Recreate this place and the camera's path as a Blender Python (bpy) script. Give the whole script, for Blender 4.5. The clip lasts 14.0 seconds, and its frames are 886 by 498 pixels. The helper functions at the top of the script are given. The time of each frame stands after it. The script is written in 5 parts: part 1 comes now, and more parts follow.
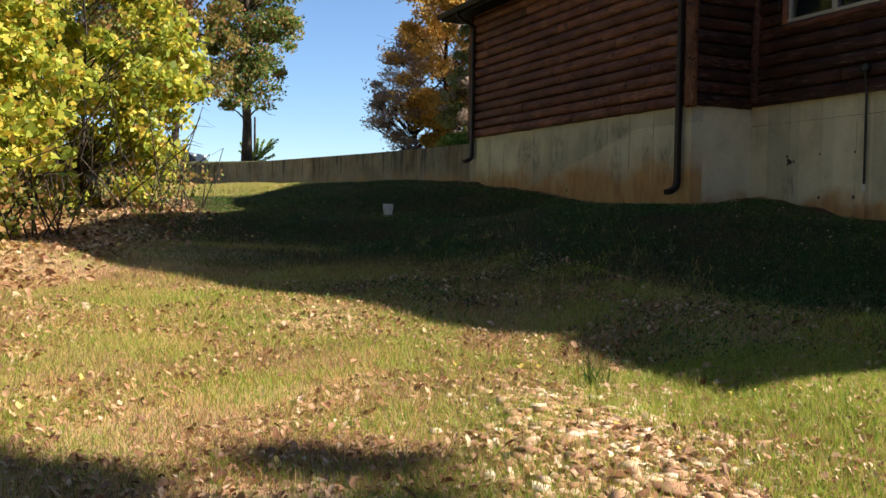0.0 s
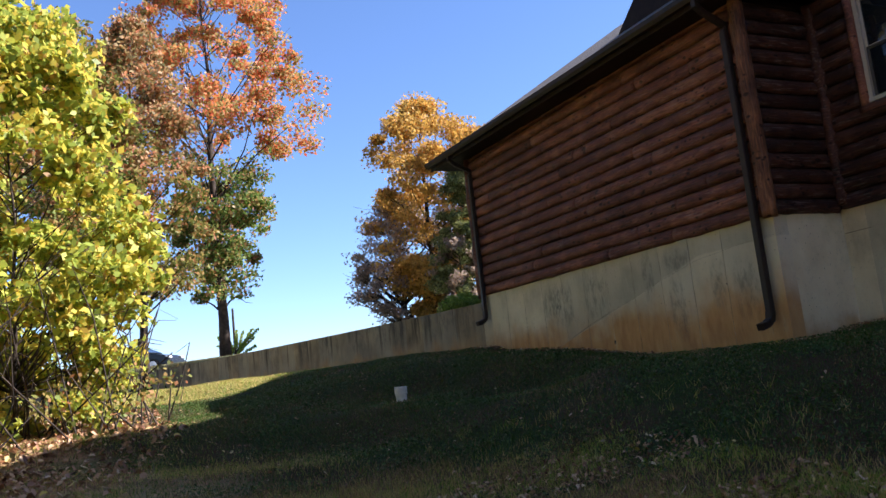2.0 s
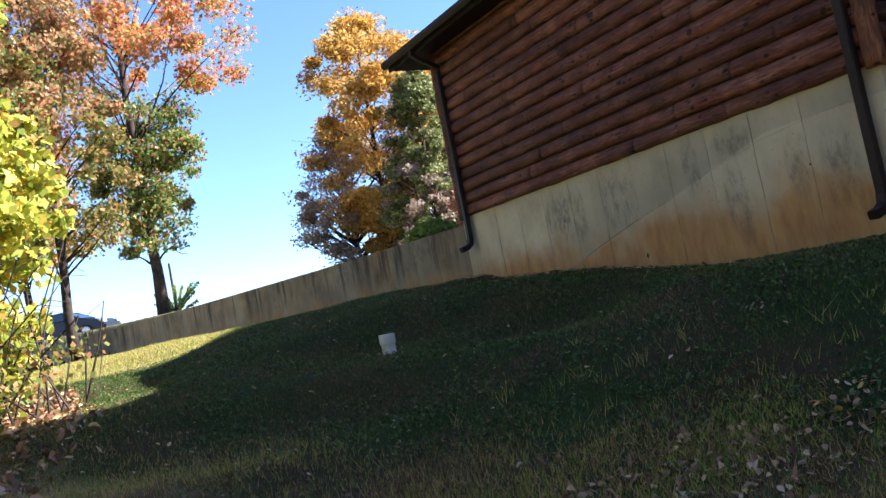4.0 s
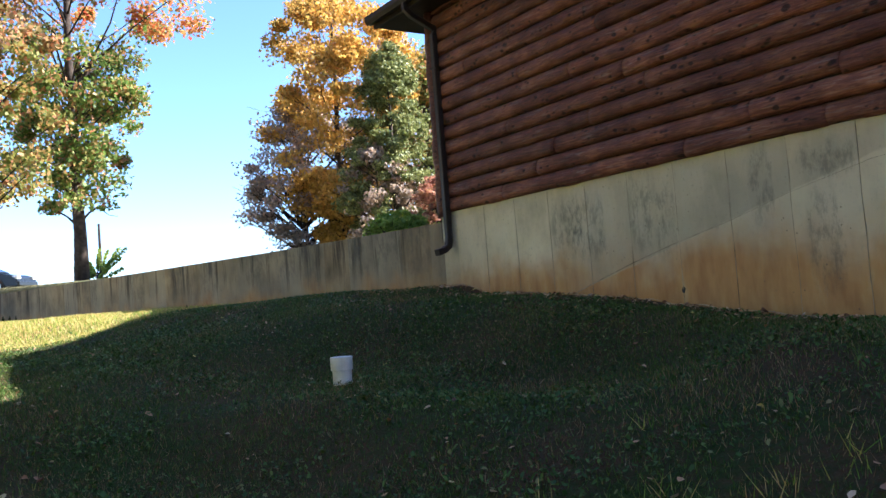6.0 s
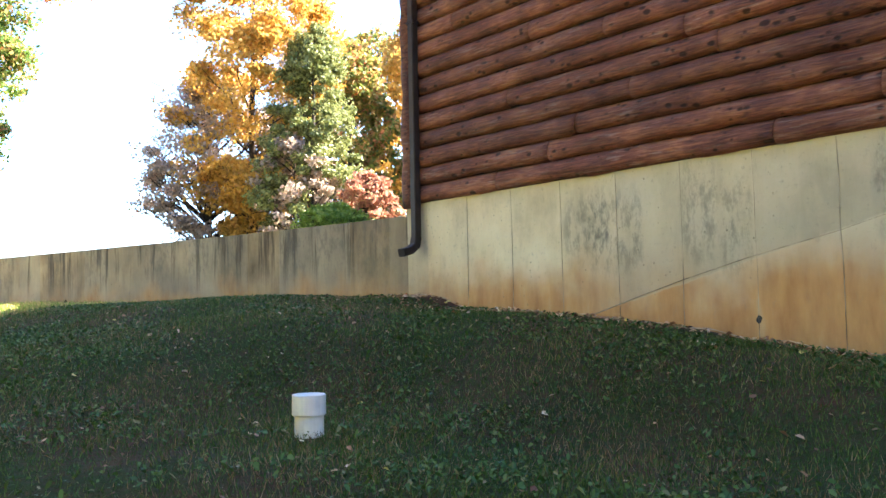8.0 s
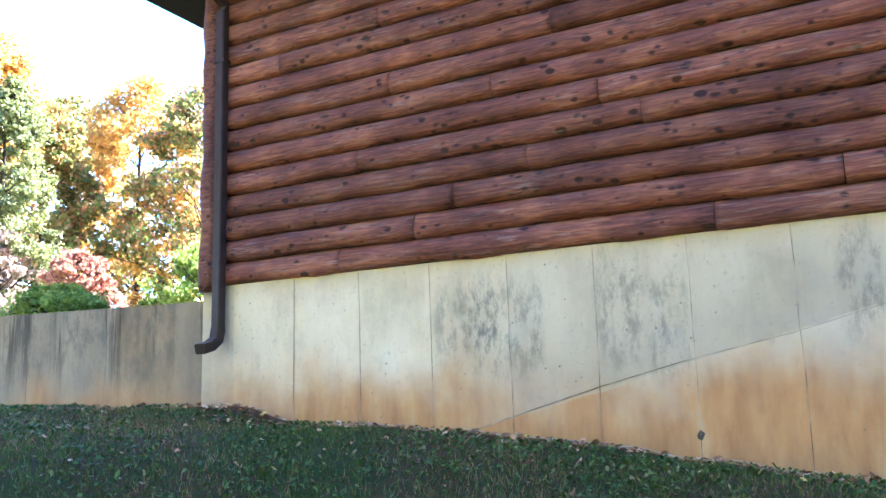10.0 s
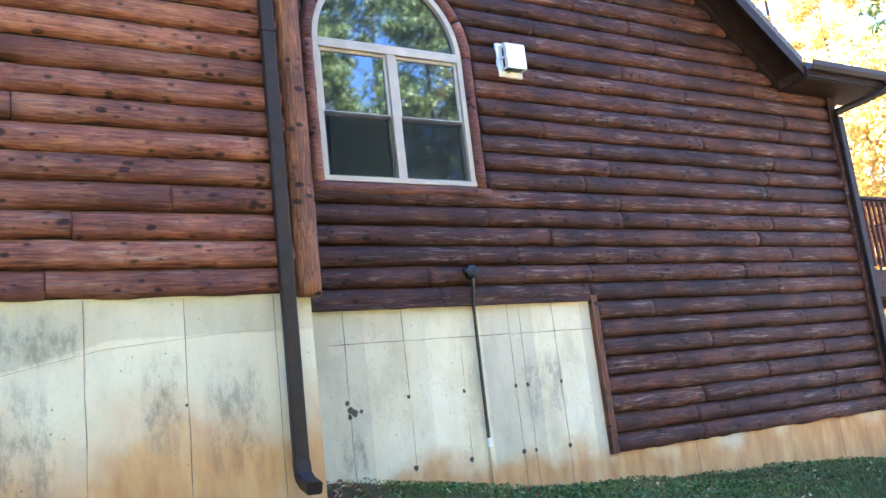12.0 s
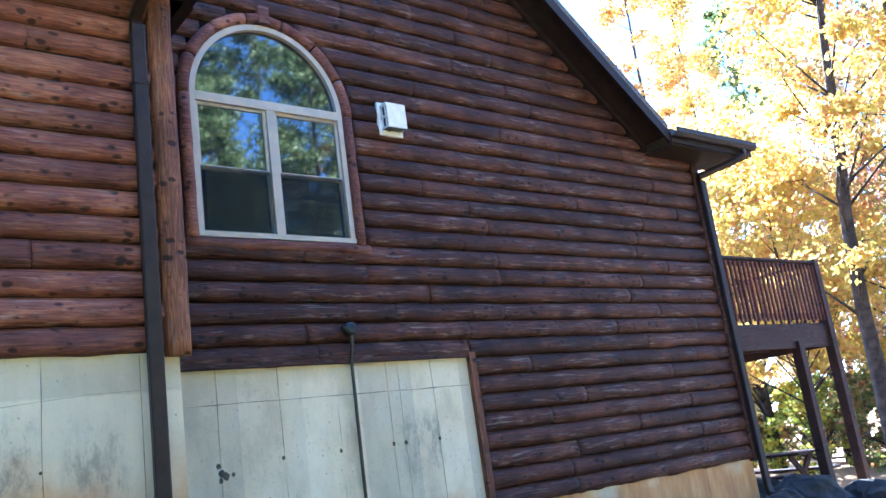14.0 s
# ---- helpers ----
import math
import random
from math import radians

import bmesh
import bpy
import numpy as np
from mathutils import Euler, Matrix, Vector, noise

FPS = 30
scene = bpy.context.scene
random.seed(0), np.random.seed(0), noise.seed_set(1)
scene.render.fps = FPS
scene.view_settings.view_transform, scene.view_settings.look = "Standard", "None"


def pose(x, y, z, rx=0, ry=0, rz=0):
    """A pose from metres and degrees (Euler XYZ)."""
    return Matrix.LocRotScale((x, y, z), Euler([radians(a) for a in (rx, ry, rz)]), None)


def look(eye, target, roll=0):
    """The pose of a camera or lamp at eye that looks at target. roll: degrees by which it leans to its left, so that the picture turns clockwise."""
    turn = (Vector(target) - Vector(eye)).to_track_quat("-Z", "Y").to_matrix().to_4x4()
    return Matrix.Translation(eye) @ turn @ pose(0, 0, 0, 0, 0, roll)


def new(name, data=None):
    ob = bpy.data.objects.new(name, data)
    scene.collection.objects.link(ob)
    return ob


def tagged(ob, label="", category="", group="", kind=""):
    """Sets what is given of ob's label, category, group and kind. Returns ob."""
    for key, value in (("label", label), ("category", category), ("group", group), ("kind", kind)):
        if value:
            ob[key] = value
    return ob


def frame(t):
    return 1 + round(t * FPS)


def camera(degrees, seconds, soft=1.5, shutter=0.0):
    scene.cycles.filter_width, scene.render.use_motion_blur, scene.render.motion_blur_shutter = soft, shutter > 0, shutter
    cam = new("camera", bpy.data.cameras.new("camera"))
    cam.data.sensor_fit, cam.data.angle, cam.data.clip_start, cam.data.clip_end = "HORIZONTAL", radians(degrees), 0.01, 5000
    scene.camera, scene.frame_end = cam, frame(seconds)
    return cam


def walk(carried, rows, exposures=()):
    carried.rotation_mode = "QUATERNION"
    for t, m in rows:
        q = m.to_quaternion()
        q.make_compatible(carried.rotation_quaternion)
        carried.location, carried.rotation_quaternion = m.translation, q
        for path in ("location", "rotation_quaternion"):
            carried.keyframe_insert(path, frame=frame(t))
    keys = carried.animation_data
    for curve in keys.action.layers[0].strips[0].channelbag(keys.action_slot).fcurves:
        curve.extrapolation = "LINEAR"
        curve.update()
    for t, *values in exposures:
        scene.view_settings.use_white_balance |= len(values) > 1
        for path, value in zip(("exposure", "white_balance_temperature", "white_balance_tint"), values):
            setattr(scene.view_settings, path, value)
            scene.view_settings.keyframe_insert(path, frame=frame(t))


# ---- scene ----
cam = camera(54.9, 14.0)
PATH = [
    (0, (-8.81, -17.04, 0.347), (-7.96, -15.232, 0.259), 0.9),
    (0.5, (-8.488, -16.332, 0.363), (-7.799, -14.461, 0.518), -5.1),
    (1, (-8.273, -15.698, 0.484), (-7.212, -14.023, 0.748), -6.1),
    (1.5, (-8.158, -14.973, 0.495), (-7.156, -13.279, 0.848), -7.2),
    (2, (-8.034, -14.151, 0.472), (-7.142, -12.387, 0.777), -6.3),
    (2.5, (-7.795, -13.46, 0.482), (-6.789, -11.744, 0.689), -4.8),
    (3, (-7.643, -12.713, 0.521), (-6.661, -11.0, 0.843), -2.2),
    (3.5, (-7.434, -12.048, 0.565), (-6.392, -10.357, 0.802), -7.2),
    (4, (-7.254, -11.346, 0.59), (-6.252, -9.621, 0.733), -11.1),
    (4.2, (-7.189, -11.153, 0.602), (-6.157, -9.442, 0.696), -11.5),
    (6.3, (-6.192, -8.795, 0.872), (-5.072, -7.141, 0.978), -3.8),
    (6.5, (-6.085, -8.579, 0.867), (-4.953, -6.932, 0.954), -3.7),
    (7, (-5.915, -7.995, 0.874), (-4.734, -6.383, 0.954), -2.8),
    (7.5, (-5.799, -7.417, 0.898), (-4.559, -5.85, 0.981), -2.3),
    (8, (-5.675, -6.802, 0.914), (-4.37, -5.292, 1.048), -1.2),
    (8.2, (-5.639, -6.589, 0.907), (-4.288, -5.124, 1.077), -0.5),
    (10.3, (-5.195, -4.708, 1.086), (-3.379, -3.939, 1.422), -2.1),
    (10.5, (-5.121, -4.757, 1.1), (-3.244, -4.153, 1.435), -2.4),
    (10.8, (-5.188, -4.702, 1.098), (-3.222, -4.685, 1.464), -4.4),
    (11, (-5.242, -4.671, 1.081), (-3.315, -5.056, 1.456), -5.4),
    (11.5, (-5.452, -4.719, 1.055), (-3.696, -5.599, 1.432), -6.2),
    (12, (-5.582, -4.724, 1.058), (-3.904, -5.744, 1.436), -6.6),
    (12.5, (-5.595, -4.749, 1.084), (-4.0, -5.893, 1.469), -6.8),
    (13, (-5.617, -4.734, 1.081), (-4.081, -5.952, 1.482), -7.1),
    (13.5, (-5.633, -4.755, 1.062), (-4.117, -5.99, 1.485), -7.2),
    (14, (-5.652, -4.775, 1.071), (-4.15, -6.01, 1.539), -8.0),
]
EXPOSURES = [(0, 1.08, 6700, 10), (0.9, 0.84, 6400, 12), (1.4, 1.2, 6200, 16), (2, 1.45, 6100, 20), (4.2, 2.0, 5900, 18), (6.3, 2.35, 5950, 15), (8.2, 3.6, 6500, 14),
             (10.3, 4.2, 5000, 24), (10.5, 4.3, 4900, 27), (11, 4.7, 5200, 22), (11.5, 4.5, 5250, 17), (12.5, 4.25, 5150, 13), (14, 3.7, 4750, 12)]
walk(cam, [(t, look(eye, target, roll)) for t, eye, target, roll in PATH], EXPOSURES)

# ---- world, sun ----
SUN_TO = Vector((1.06, -0.475, 1.0)).normalized()
world = bpy.data.worlds.new("world")
scene.world = world
world.use_nodes = True
wn = world.node_tree.nodes
sky = wn.new("ShaderNodeTexSky")
sky.sky_type = "NISHITA"
sky.sun_disc = False
sky.sun_elevation = math.asin(SUN_TO.z)
sky.sun_rotation = math.atan2(SUN_TO.x, SUN_TO.y)
sky.ozone_density = 6.0
sky.dust_density = 0.1
sky.air_density = 0.9
wn["Background"].inputs[1].default_value = 0.09
world.node_tree.links.new(sky.outputs[0], wn["Background"].inputs[0])
sun = new("sun", bpy.data.lights.new("sun", "SUN"))
sun.data.energy = 5.0
sun.data.angle = radians(0.53)
sun.data.color = (1.0, 0.94, 0.84)
sun.matrix_world = look(SUN_TO * 60, (0, 0, 0))


# ---- materials ----
class Mat:
    """A node material with short calls for its nodes."""

    def __init__(self, name, rough=0.8, spec=0.3, metal=0.0):
        self.m = bpy.data.materials.new(name)
        self.m.use_nodes = True
        self.n, self.l = self.m.node_tree.nodes, self.m.node_tree.links
        self.b = self.n["Principled BSDF"]
        self.b.inputs["Roughness"].default_value = rough
        self.b.inputs["Specular IOR Level"].default_value = spec
        self.b.inputs["Metallic"].default_value = metal

    def put(self, socket, value):
        if isinstance(value, bpy.types.NodeSocket):
            self.l.new(value, socket)
        elif value is not None:
            socket.default_value = value

    def coord(self, scale=(1, 1, 1), which="Object", loc=(0, 0, 0)):
        c, m = self.n.new("ShaderNodeTexCoord"), self.n.new("ShaderNodeMapping")
        m.inputs["Scale"].default_value = scale
        m.inputs["Location"].default_value = loc
        self.l.new(c.outputs[which], m.inputs[0])
        return m.outputs[0]

    def noise(self, scale, detail=4, vec=None, rough=0.55, dist=0.0):
        t = self.n.new("ShaderNodeTexNoise")
        t.inputs["Scale"].default_value, t.inputs["Detail"].default_value = scale, detail
        t.inputs["Roughness"].default_value, t.inputs["Distortion"].default_value = rough, dist
        self.put(t.inputs["Vector"], vec if vec else self.coord())
        return t.outputs["Fac"]

    def voro(self, scale, vec=None, feature="F1"):
        t = self.n.new("ShaderNodeTexVoronoi")
        t.feature = feature
        t.inputs["Scale"].default_value = scale
        self.put(t.inputs["Vector"], vec if vec else self.coord())
        return t.outputs["Distance"]

    def ramp(self, fac, stops):
        r = self.n.new("ShaderNodeValToRGB")
        e = r.color_ramp.elements
        while len(e) < len(stops):
            e.new(0.5)
        for k, (p, c) in enumerate(stops):
            e[k].position = p
            e[k].color = (*c, 1) if len(c) == 3 else c
        self.put(r.inputs[0], fac)
        return r.outputs[0]

    def span(self, v, a, b, c=0.0, d=1.0):
        r = self.n.new("ShaderNodeMapRange")
        r.interpolation_type = "SMOOTHSTEP"
        self.put(r.inputs[0], v)
        for k, x in enumerate((a, b, c, d)):
            r.inputs[k + 1].default_value = x
        return r.outputs[0]

    def math(self, op, a, b=None):
        r = self.n.new("ShaderNodeMath")
        r.operation = op
        self.put(r.inputs[0], a)
        if b is not None:
            self.put(r.inputs[1], b)
        return r.outputs[0]

    def mix(self, fac, a, b, kind="MIX"):
        r = self.n.new("ShaderNodeMix")
        r.data_type, r.blend_type = "RGBA", kind
        self.put(r.inputs[0], fac)
        self.put(r.inputs[6], a if isinstance(a, bpy.types.NodeSocket) else (*a, 1))
        self.put(r.inputs[7], b if isinstance(b, bpy.types.NodeSocket) else (*b, 1))
        return r.outputs[2]

    def axis(self, k, which="Object"):
        s = self.n.new("ShaderNodeSeparateXYZ")
        self.l.new(self.coord(which=which), s.inputs[0])
        return s.outputs[k]

    def rand(self):
        return self.n.new("ShaderNodeObjectInfo").outputs["Random"]

    def island(self):
        return self.n.new("ShaderNodeNewGeometry").outputs["Random Per Island"]

    def bump(self, height, strength=0.3, dist=0.01):
        b = self.n.new("ShaderNodeBump")
        b.inputs["Strength"].default_value, b.inputs["Distance"].default_value = strength, dist
        self.put(b.inputs["Height"], height)
        self.l.new(b.outputs[0], self.b.inputs["Normal"])

    def base(self, colour):
        self.put(self.b.inputs["Base Color"], colour if isinstance(colour, bpy.types.NodeSocket) else (*colour, 1))
        return self.m


def log_material(name, dark, mid, light, weather, run=(12, 0.9, 12)):
    a = Mat(name, 0.55, 0.26)
    shift = a.math("MULTIPLY", a.rand(), 37.0)
    o = a.n.new("ShaderNodeCombineXYZ")
    for k in range(3):
        a.l.new(shift, o.inputs[k])
    v = a.n.new("ShaderNodeVectorMath")
    a.l.new(a.coord((1, 1, 1), "Object"), v.inputs[0])
    a.l.new(o.outputs[0], v.inputs[1])
    v.operation = "ADD"
    m = a.n.new("ShaderNodeMapping")
    m.inputs["Scale"].default_value = run
    a.l.new(v.outputs[0], m.inputs[0])
    grain = a.noise(5, 6, m.outputs[0], 0.65, 0.6)
    m2 = a.n.new("ShaderNodeMapping")
    m2.inputs["Scale"].default_value = (1, 1, 1)
    a.l.new(v.outputs[0], m2.inputs[0])
    blot = a.noise(2.2, 3, m2.outputs[0])
    tone = a.math("ADD", a.math("MULTIPLY", grain, 0.6), a.math("MULTIPLY", blot, 0.4))
    c = a.ramp(tone, [(0.36, dark), (0.5, mid), (0.64, light)])
    m3 = a.n.new("ShaderNodeMapping")
    m3.inputs["Scale"].default_value = (12, 8.5, 15)
    a.l.new(v.outputs[0], m3.inputs[0])
    wander = a.noise(4.5, 3, m2.outputs[0])
    knot = a.span(a.math("ADD", a.voro(1.0, m3.outputs[0]), a.math("MULTIPLY", a.math("SUBTRACT", wander, 0.5), 1.3)), 0.04, 0.26, 1, 0)
    c = a.mix(a.math("MULTIPLY", knot, 0.85), c, tuple(x * 0.25 for x in dark))
    w = a.math("MULTIPLY", a.span(a.noise(3.0, 5, m.outputs[0], 0.7), 0.53, 0.66), a.span(a.noise(1.1, 3, m2.outputs[0]), 0.4, 0.62, 0.25, 1))
    c = a.mix(a.math("MULTIPLY", w, weather), c, (0.38, 0.3, 0.25))
    hsv = a.n.new("ShaderNodeHueSaturation")
    a.l.new(c, hsv.inputs["Color"])
    a.l.new(a.span(a.rand(), 0, 1, 0.8, 1.25), hsv.inputs["Value"])
    a.bump(a.math("SUBTRACT", grain, a.math("MULTIPLY", knot, 0.5)), 0.9, 0.012)
    a.put(a.b.inputs["Roughness"], a.span(grain, 0.3, 0.7, 0.5, 0.72))
    return a.base(hsv.outputs[0])


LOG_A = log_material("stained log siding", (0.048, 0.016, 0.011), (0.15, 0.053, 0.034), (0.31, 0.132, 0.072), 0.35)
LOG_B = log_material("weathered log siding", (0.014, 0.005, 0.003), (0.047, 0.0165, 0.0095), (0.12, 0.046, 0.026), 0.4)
LOG_POST = log_material("worn brown log", (0.035, 0.014, 0.008), (0.14, 0.055, 0.026), (0.35, 0.15, 0.065), 0.3, (14, 14, 1.1))


def concrete_material(name, clay_top, clay_soft, marks, tones=((0.44, 0.38, 0.245), (0.7, 0.61, 0.405), (0.8, 0.725, 0.52)), pour=False, streaks=0.0):
    """Cast concrete: boards' tones, clay washed up from the ground, dark mildew at the marks (y, z, half width, half height)."""
    a = Mat(name, 0.85, 0.25)
    y, z = a.axis(1), a.axis(2)
    panel = a.n.new("ShaderNodeTexWhiteNoise")
    panel.noise_dimensions = "1D"
    a.l.new(a.math("FLOOR", a.math("DIVIDE", y, 0.61)), panel.inputs["W"])
    fine = a.noise(28, 5)
    drip = a.noise(5.5, 6, a.coord((1.0, 1.0, 0.07)), 0.7)
    streak = a.noise(2.2, 5, a.coord((1, 1.9, 0.6)), 0.65)
    cloud = a.noise(1.3, 5, None, 0.6)
    c = a.ramp(a.math("ADD", a.math("MULTIPLY", cloud, 0.62), a.math("MULTIPLY", streak, 0.38)),
               [(0.32, tones[0]), (0.5, tones[1]), (0.68, tones[2])])
    c = a.mix(a.span(panel.outputs[0], 0, 1, 0.0, 0.45), c, (0.34, 0.32, 0.25))
    c = a.mix(a.span(fine, 0.58, 0.75, 0, 0.35), c, (0.18, 0.18, 0.16))
    edge = a.math("SUBTRACT", z, a.math("MULTIPLY", a.math("SUBTRACT", a.noise(1.6, 4), 0.5), 0.9))
    edge = a.math("ADD", edge, a.math("MULTIPLY", a.math("MAXIMUM", a.math("SUBTRACT", -4.6, y), 0.0), 0.3 if clay_top > 1.5 else 0.0))
    clay = a.span(edge, clay_top - clay_soft, clay_top, 1, 0)
    if pour:
        jag = a.math("MULTIPLY", a.math("SUBTRACT", a.noise(6, 4), 0.5), 0.05)
        line = a.math("SUBTRACT", a.math("ADD", z, jag), a.math("MINIMUM", a.math("ADD", a.math("MULTIPLY", y, -0.262), 0.255), 1.74))
        under = a.math("MULTIPLY", a.span(line, -0.012, 0.012, 1, 0), a.span(y, -2.1, -1.7, 1, 0))
        c = a.mix(a.math("MULTIPLY", under, 0.45), c, (0.66, 0.6, 0.44))
        above = a.math("MULTIPLY", a.span(line, -0.012, 0.012), a.span(line, 0.1, 0.55, 1, 0.25))
        c = a.mix(a.math("MULTIPLY", a.math("MULTIPLY", above, a.span(y, -1.7, -2.6, 0, 1)), 0.3), c, (0.27, 0.26, 0.21))
        clay = a.math("MULTIPLY", clay, a.math("MAXIMUM", under, a.span(y, -2.7, -1.9, 0.42, 1)))
    tint = a.ramp(a.noise(3.5, 5, a.coord((1, 2, 0.6))), [(0.35, (0.4, 0.19, 0.06)), (0.6, (0.54, 0.3, 0.11)), (0.75, (0.56, 0.38, 0.19))])
    c = a.mix(a.math("MULTIPLY", clay, 0.92), c, tint)
    if streaks:
        run = a.math("MULTIPLY", a.span(drip, 0.5, 0.62), a.span(a.math("ADD", z, a.math("MULTIPLY", drip, 0.9)), 1.55, 2.3))
        c = a.mix(a.math("MULTIPLY", run, streaks), c, (0.05, 0.04, 0.03))
    top = a.span(z, 1.86, 2.0)
    c = a.mix(a.math("MULTIPLY", top, 0.35), c, (0.5, 0.42, 0.2))
    rag = a.noise(9, 9, a.coord((1, 1.2, 0.55), loc=(0, 0, clay_top)), 0.78)
    for my, mz, wy, wz in marks:
        wob = a.math("MULTIPLY", a.math("SUBTRACT", rag, 0.5), 0.7)
        dy = a.math("POWER", a.math("ABSOLUTE", a.math("ADD", a.math("DIVIDE", a.math("SUBTRACT", y, my), wy), wob)), 5.0)
        dz = a.math("POWER", a.math("DIVIDE", a.math("SUBTRACT", z, mz), wz), 2.0)
        near = a.span(a.math("ADD", dy, dz), 0.0, 1.8, 1, 0)
        m = a.math("MULTIPLY", near, a.span(rag, 0.44, 0.62, 0.1, 0.54))
        c = a.mix(m, c, (0.09, 0.09, 0.08))
    pits = a.span(a.voro(30), 0.05, 0.12, 1, 0)
    voids = a.math("MULTIPLY", a.span(a.voro(11), 0.05, 0.11, 1, 0), a.span(cloud, 0.42, 0.6))
    c = a.mix(a.math("MULTIPLY", voids, 0.75), c, (0.13, 0.11, 0.08))
    mottle = a.noise(14, 6, a.coord((1, 1.0, 0.45)), 0.75)
    c = a.mix(a.span(mottle, 0.55, 0.72, 0, 0.3), c, (0.3, 0.28, 0.22))
    a.bump(a.math("SUBTRACT", a.math("ADD", fine, a.math("MULTIPLY", cloud, 0.5)), a.math("MULTIPLY", pits, 0.4)), 0.35, 0.006)
    return a.base(c)


CONC_A = concrete_material("cast concrete with clay stain", 1.45, 0.6,
    [(-3.2, 1.6, 0.16, 0.4), (-3.5, 1.45, 0.14, 0.35), (-4.6, 1.65, 0.12, 0.35), (-5.2, 1.75, 0.26, 0.16), (-5.15, 1.1, 0.16, 0.4), (-2.4, 1.5, 0.3, 0.35), (-2.1, 1.55, 0.26, 0.3), (-5.95, 1.3, 0.14, 0.3), (-6.4, 1.2, 0.2, 0.35)], pour=True)
CONC_B = concrete_material("cast concrete foundation", 0.75, 0.35, [(-7.75, 0.8, 0.12, 0.2), (-9.8, 1.2, 0.25, 0.3)])
CONC_R = concrete_material("weathered retaining wall concrete", 1.35, 0.5, [(k, 1.82, 0.3, 0.5) for k in (0.9, 1.6, 2.2, 3.4, 4.1, 5.0, 6.4, 7.5, 9, 11)],
    ((0.12, 0.09, 0.055), (0.29, 0.22, 0.13), (0.48, 0.37, 0.22)), streaks=0.85)


def plain(name, colour, rough=0.5, spec=0.4, metal=0.0, vary=0.25, scale=8.0, relief=0.15):
    a = Mat(name, rough, spec, metal)
    n = a.noise(scale, 5)
    f = a.span(n, 0.3, 0.7, 1 - vary, 1 + vary)
    h = a.n.new("ShaderNodeHueSaturation")
    h.inputs["Color"].default_value = (*colour, 1)
    a.l.new(f, h.inputs["Value"])
    a.bump(a.noise(scale * 6, 3), relief, 0.003)
    return a.base(h.outputs[0])


SPOUT = plain("dark brown painted aluminium", (0.024, 0.016, 0.014), 0.5, 0.25)
FASCIA = plain("brown painted fascia", (0.02, 0.013, 0.011), 0.6, 0.2)
SOFFIT = plain("dark wooden soffit", (0.018, 0.011, 0.009), 0.7, 0.2)
TAN = plain("tan window cladding", (0.42, 0.37, 0.3), 0.45, vary=0.08)
WHITE = plain("white pvc", (0.72, 0.71, 0.66), 0.4, vary=0.12)
# Near-black colour that stands for the darkness of the unlit room.
DARKIN = plain("unlit room black", (0.02, 0.02, 0.02), 0.9)
DECK = log_material("stained deck wood", (0.014, 0.006, 0.004), (0.032, 0.012, 0.008), (0.06, 0.024, 0.014), 0.1)
# Redder, lighter copy of the deck wood: sun on the front balusters as colour.
DECK_LIT = log_material("sunlit stained deck wood", (0.04, 0.014, 0.008), (0.11, 0.036, 0.02), (0.2, 0.07, 0.036), 0.1)
BLACK = plain("black plastic", (0.012, 0.012, 0.013), 0.35)
PIPE_M = plain("dark conduit", (0.02, 0.018, 0.016), 0.4)
RIM = plain("pale crusted concrete", (0.5, 0.37, 0.24), 0.95)
HAIRLINE = plain("old pour line", (0.24, 0.21, 0.16), 0.95)
SEAM = plain("shaded casting seam", (0.3, 0.255, 0.18), 0.95, vary=0.6, scale=5)
# Dark tone that stands for the shaded inside of the tie holes.
HOLE_DARK = plain("dark pitted hole face", (0.07, 0.065, 0.05), 0.95)
STONE = plain("grey boulder", (0.035, 0.034, 0.031), 0.9, vary=0.5, scale=4, relief=0.8)
ROOF = plain("grey asphalt shingle", (0.13, 0.115, 0.1), 0.9, vary=0.5, scale=30, relief=0.8)
glass = Mat("window glass", 0.03, 1.0)
glass.b.inputs["Base Color"].default_value = (0.012, 0.015, 0.016, 1)
glass.b.inputs["IOR"].default_value = 1.75
GLASS = glass.m
mesh_s = Mat("insect screen", 0.8, 0.2)
clear = mesh_s.n.new("ShaderNodeBsdfTransparent")
half_s = mesh_s.n.new("ShaderNodeMixShader")
half_s.inputs[0].default_value = 0.38
mesh_s.l.new(clear.outputs[0], half_s.inputs[1])
mesh_s.l.new(mesh_s.b.outputs[0], half_s.inputs[2])
mesh_s.b.inputs["Base Color"].default_value = (0.015, 0.017, 0.016, 1)
mesh_s.l.new(half_s.outputs[0], mesh_s.n["Material Output"].inputs[0])
SCREEN = mesh_s.m


def leaf_material(name, stops, through_light=0.45):
    a = Mat(name, 0.5, 0.3)
    c = a.ramp(a.island(), stops)
    t = a.n.new("ShaderNodeBsdfTranslucent")
    a.l.new(c, t.inputs[0])
    mix = a.n.new("ShaderNodeMixShader")
    mix.inputs[0].default_value = through_light
    a.l.new(a.b.outputs[0], mix.inputs[1])
    a.l.new(t.outputs[0], mix.inputs[2])
    a.l.new(mix.outputs[0], a.n["Material Output"].inputs[0])
    return a.base(c)


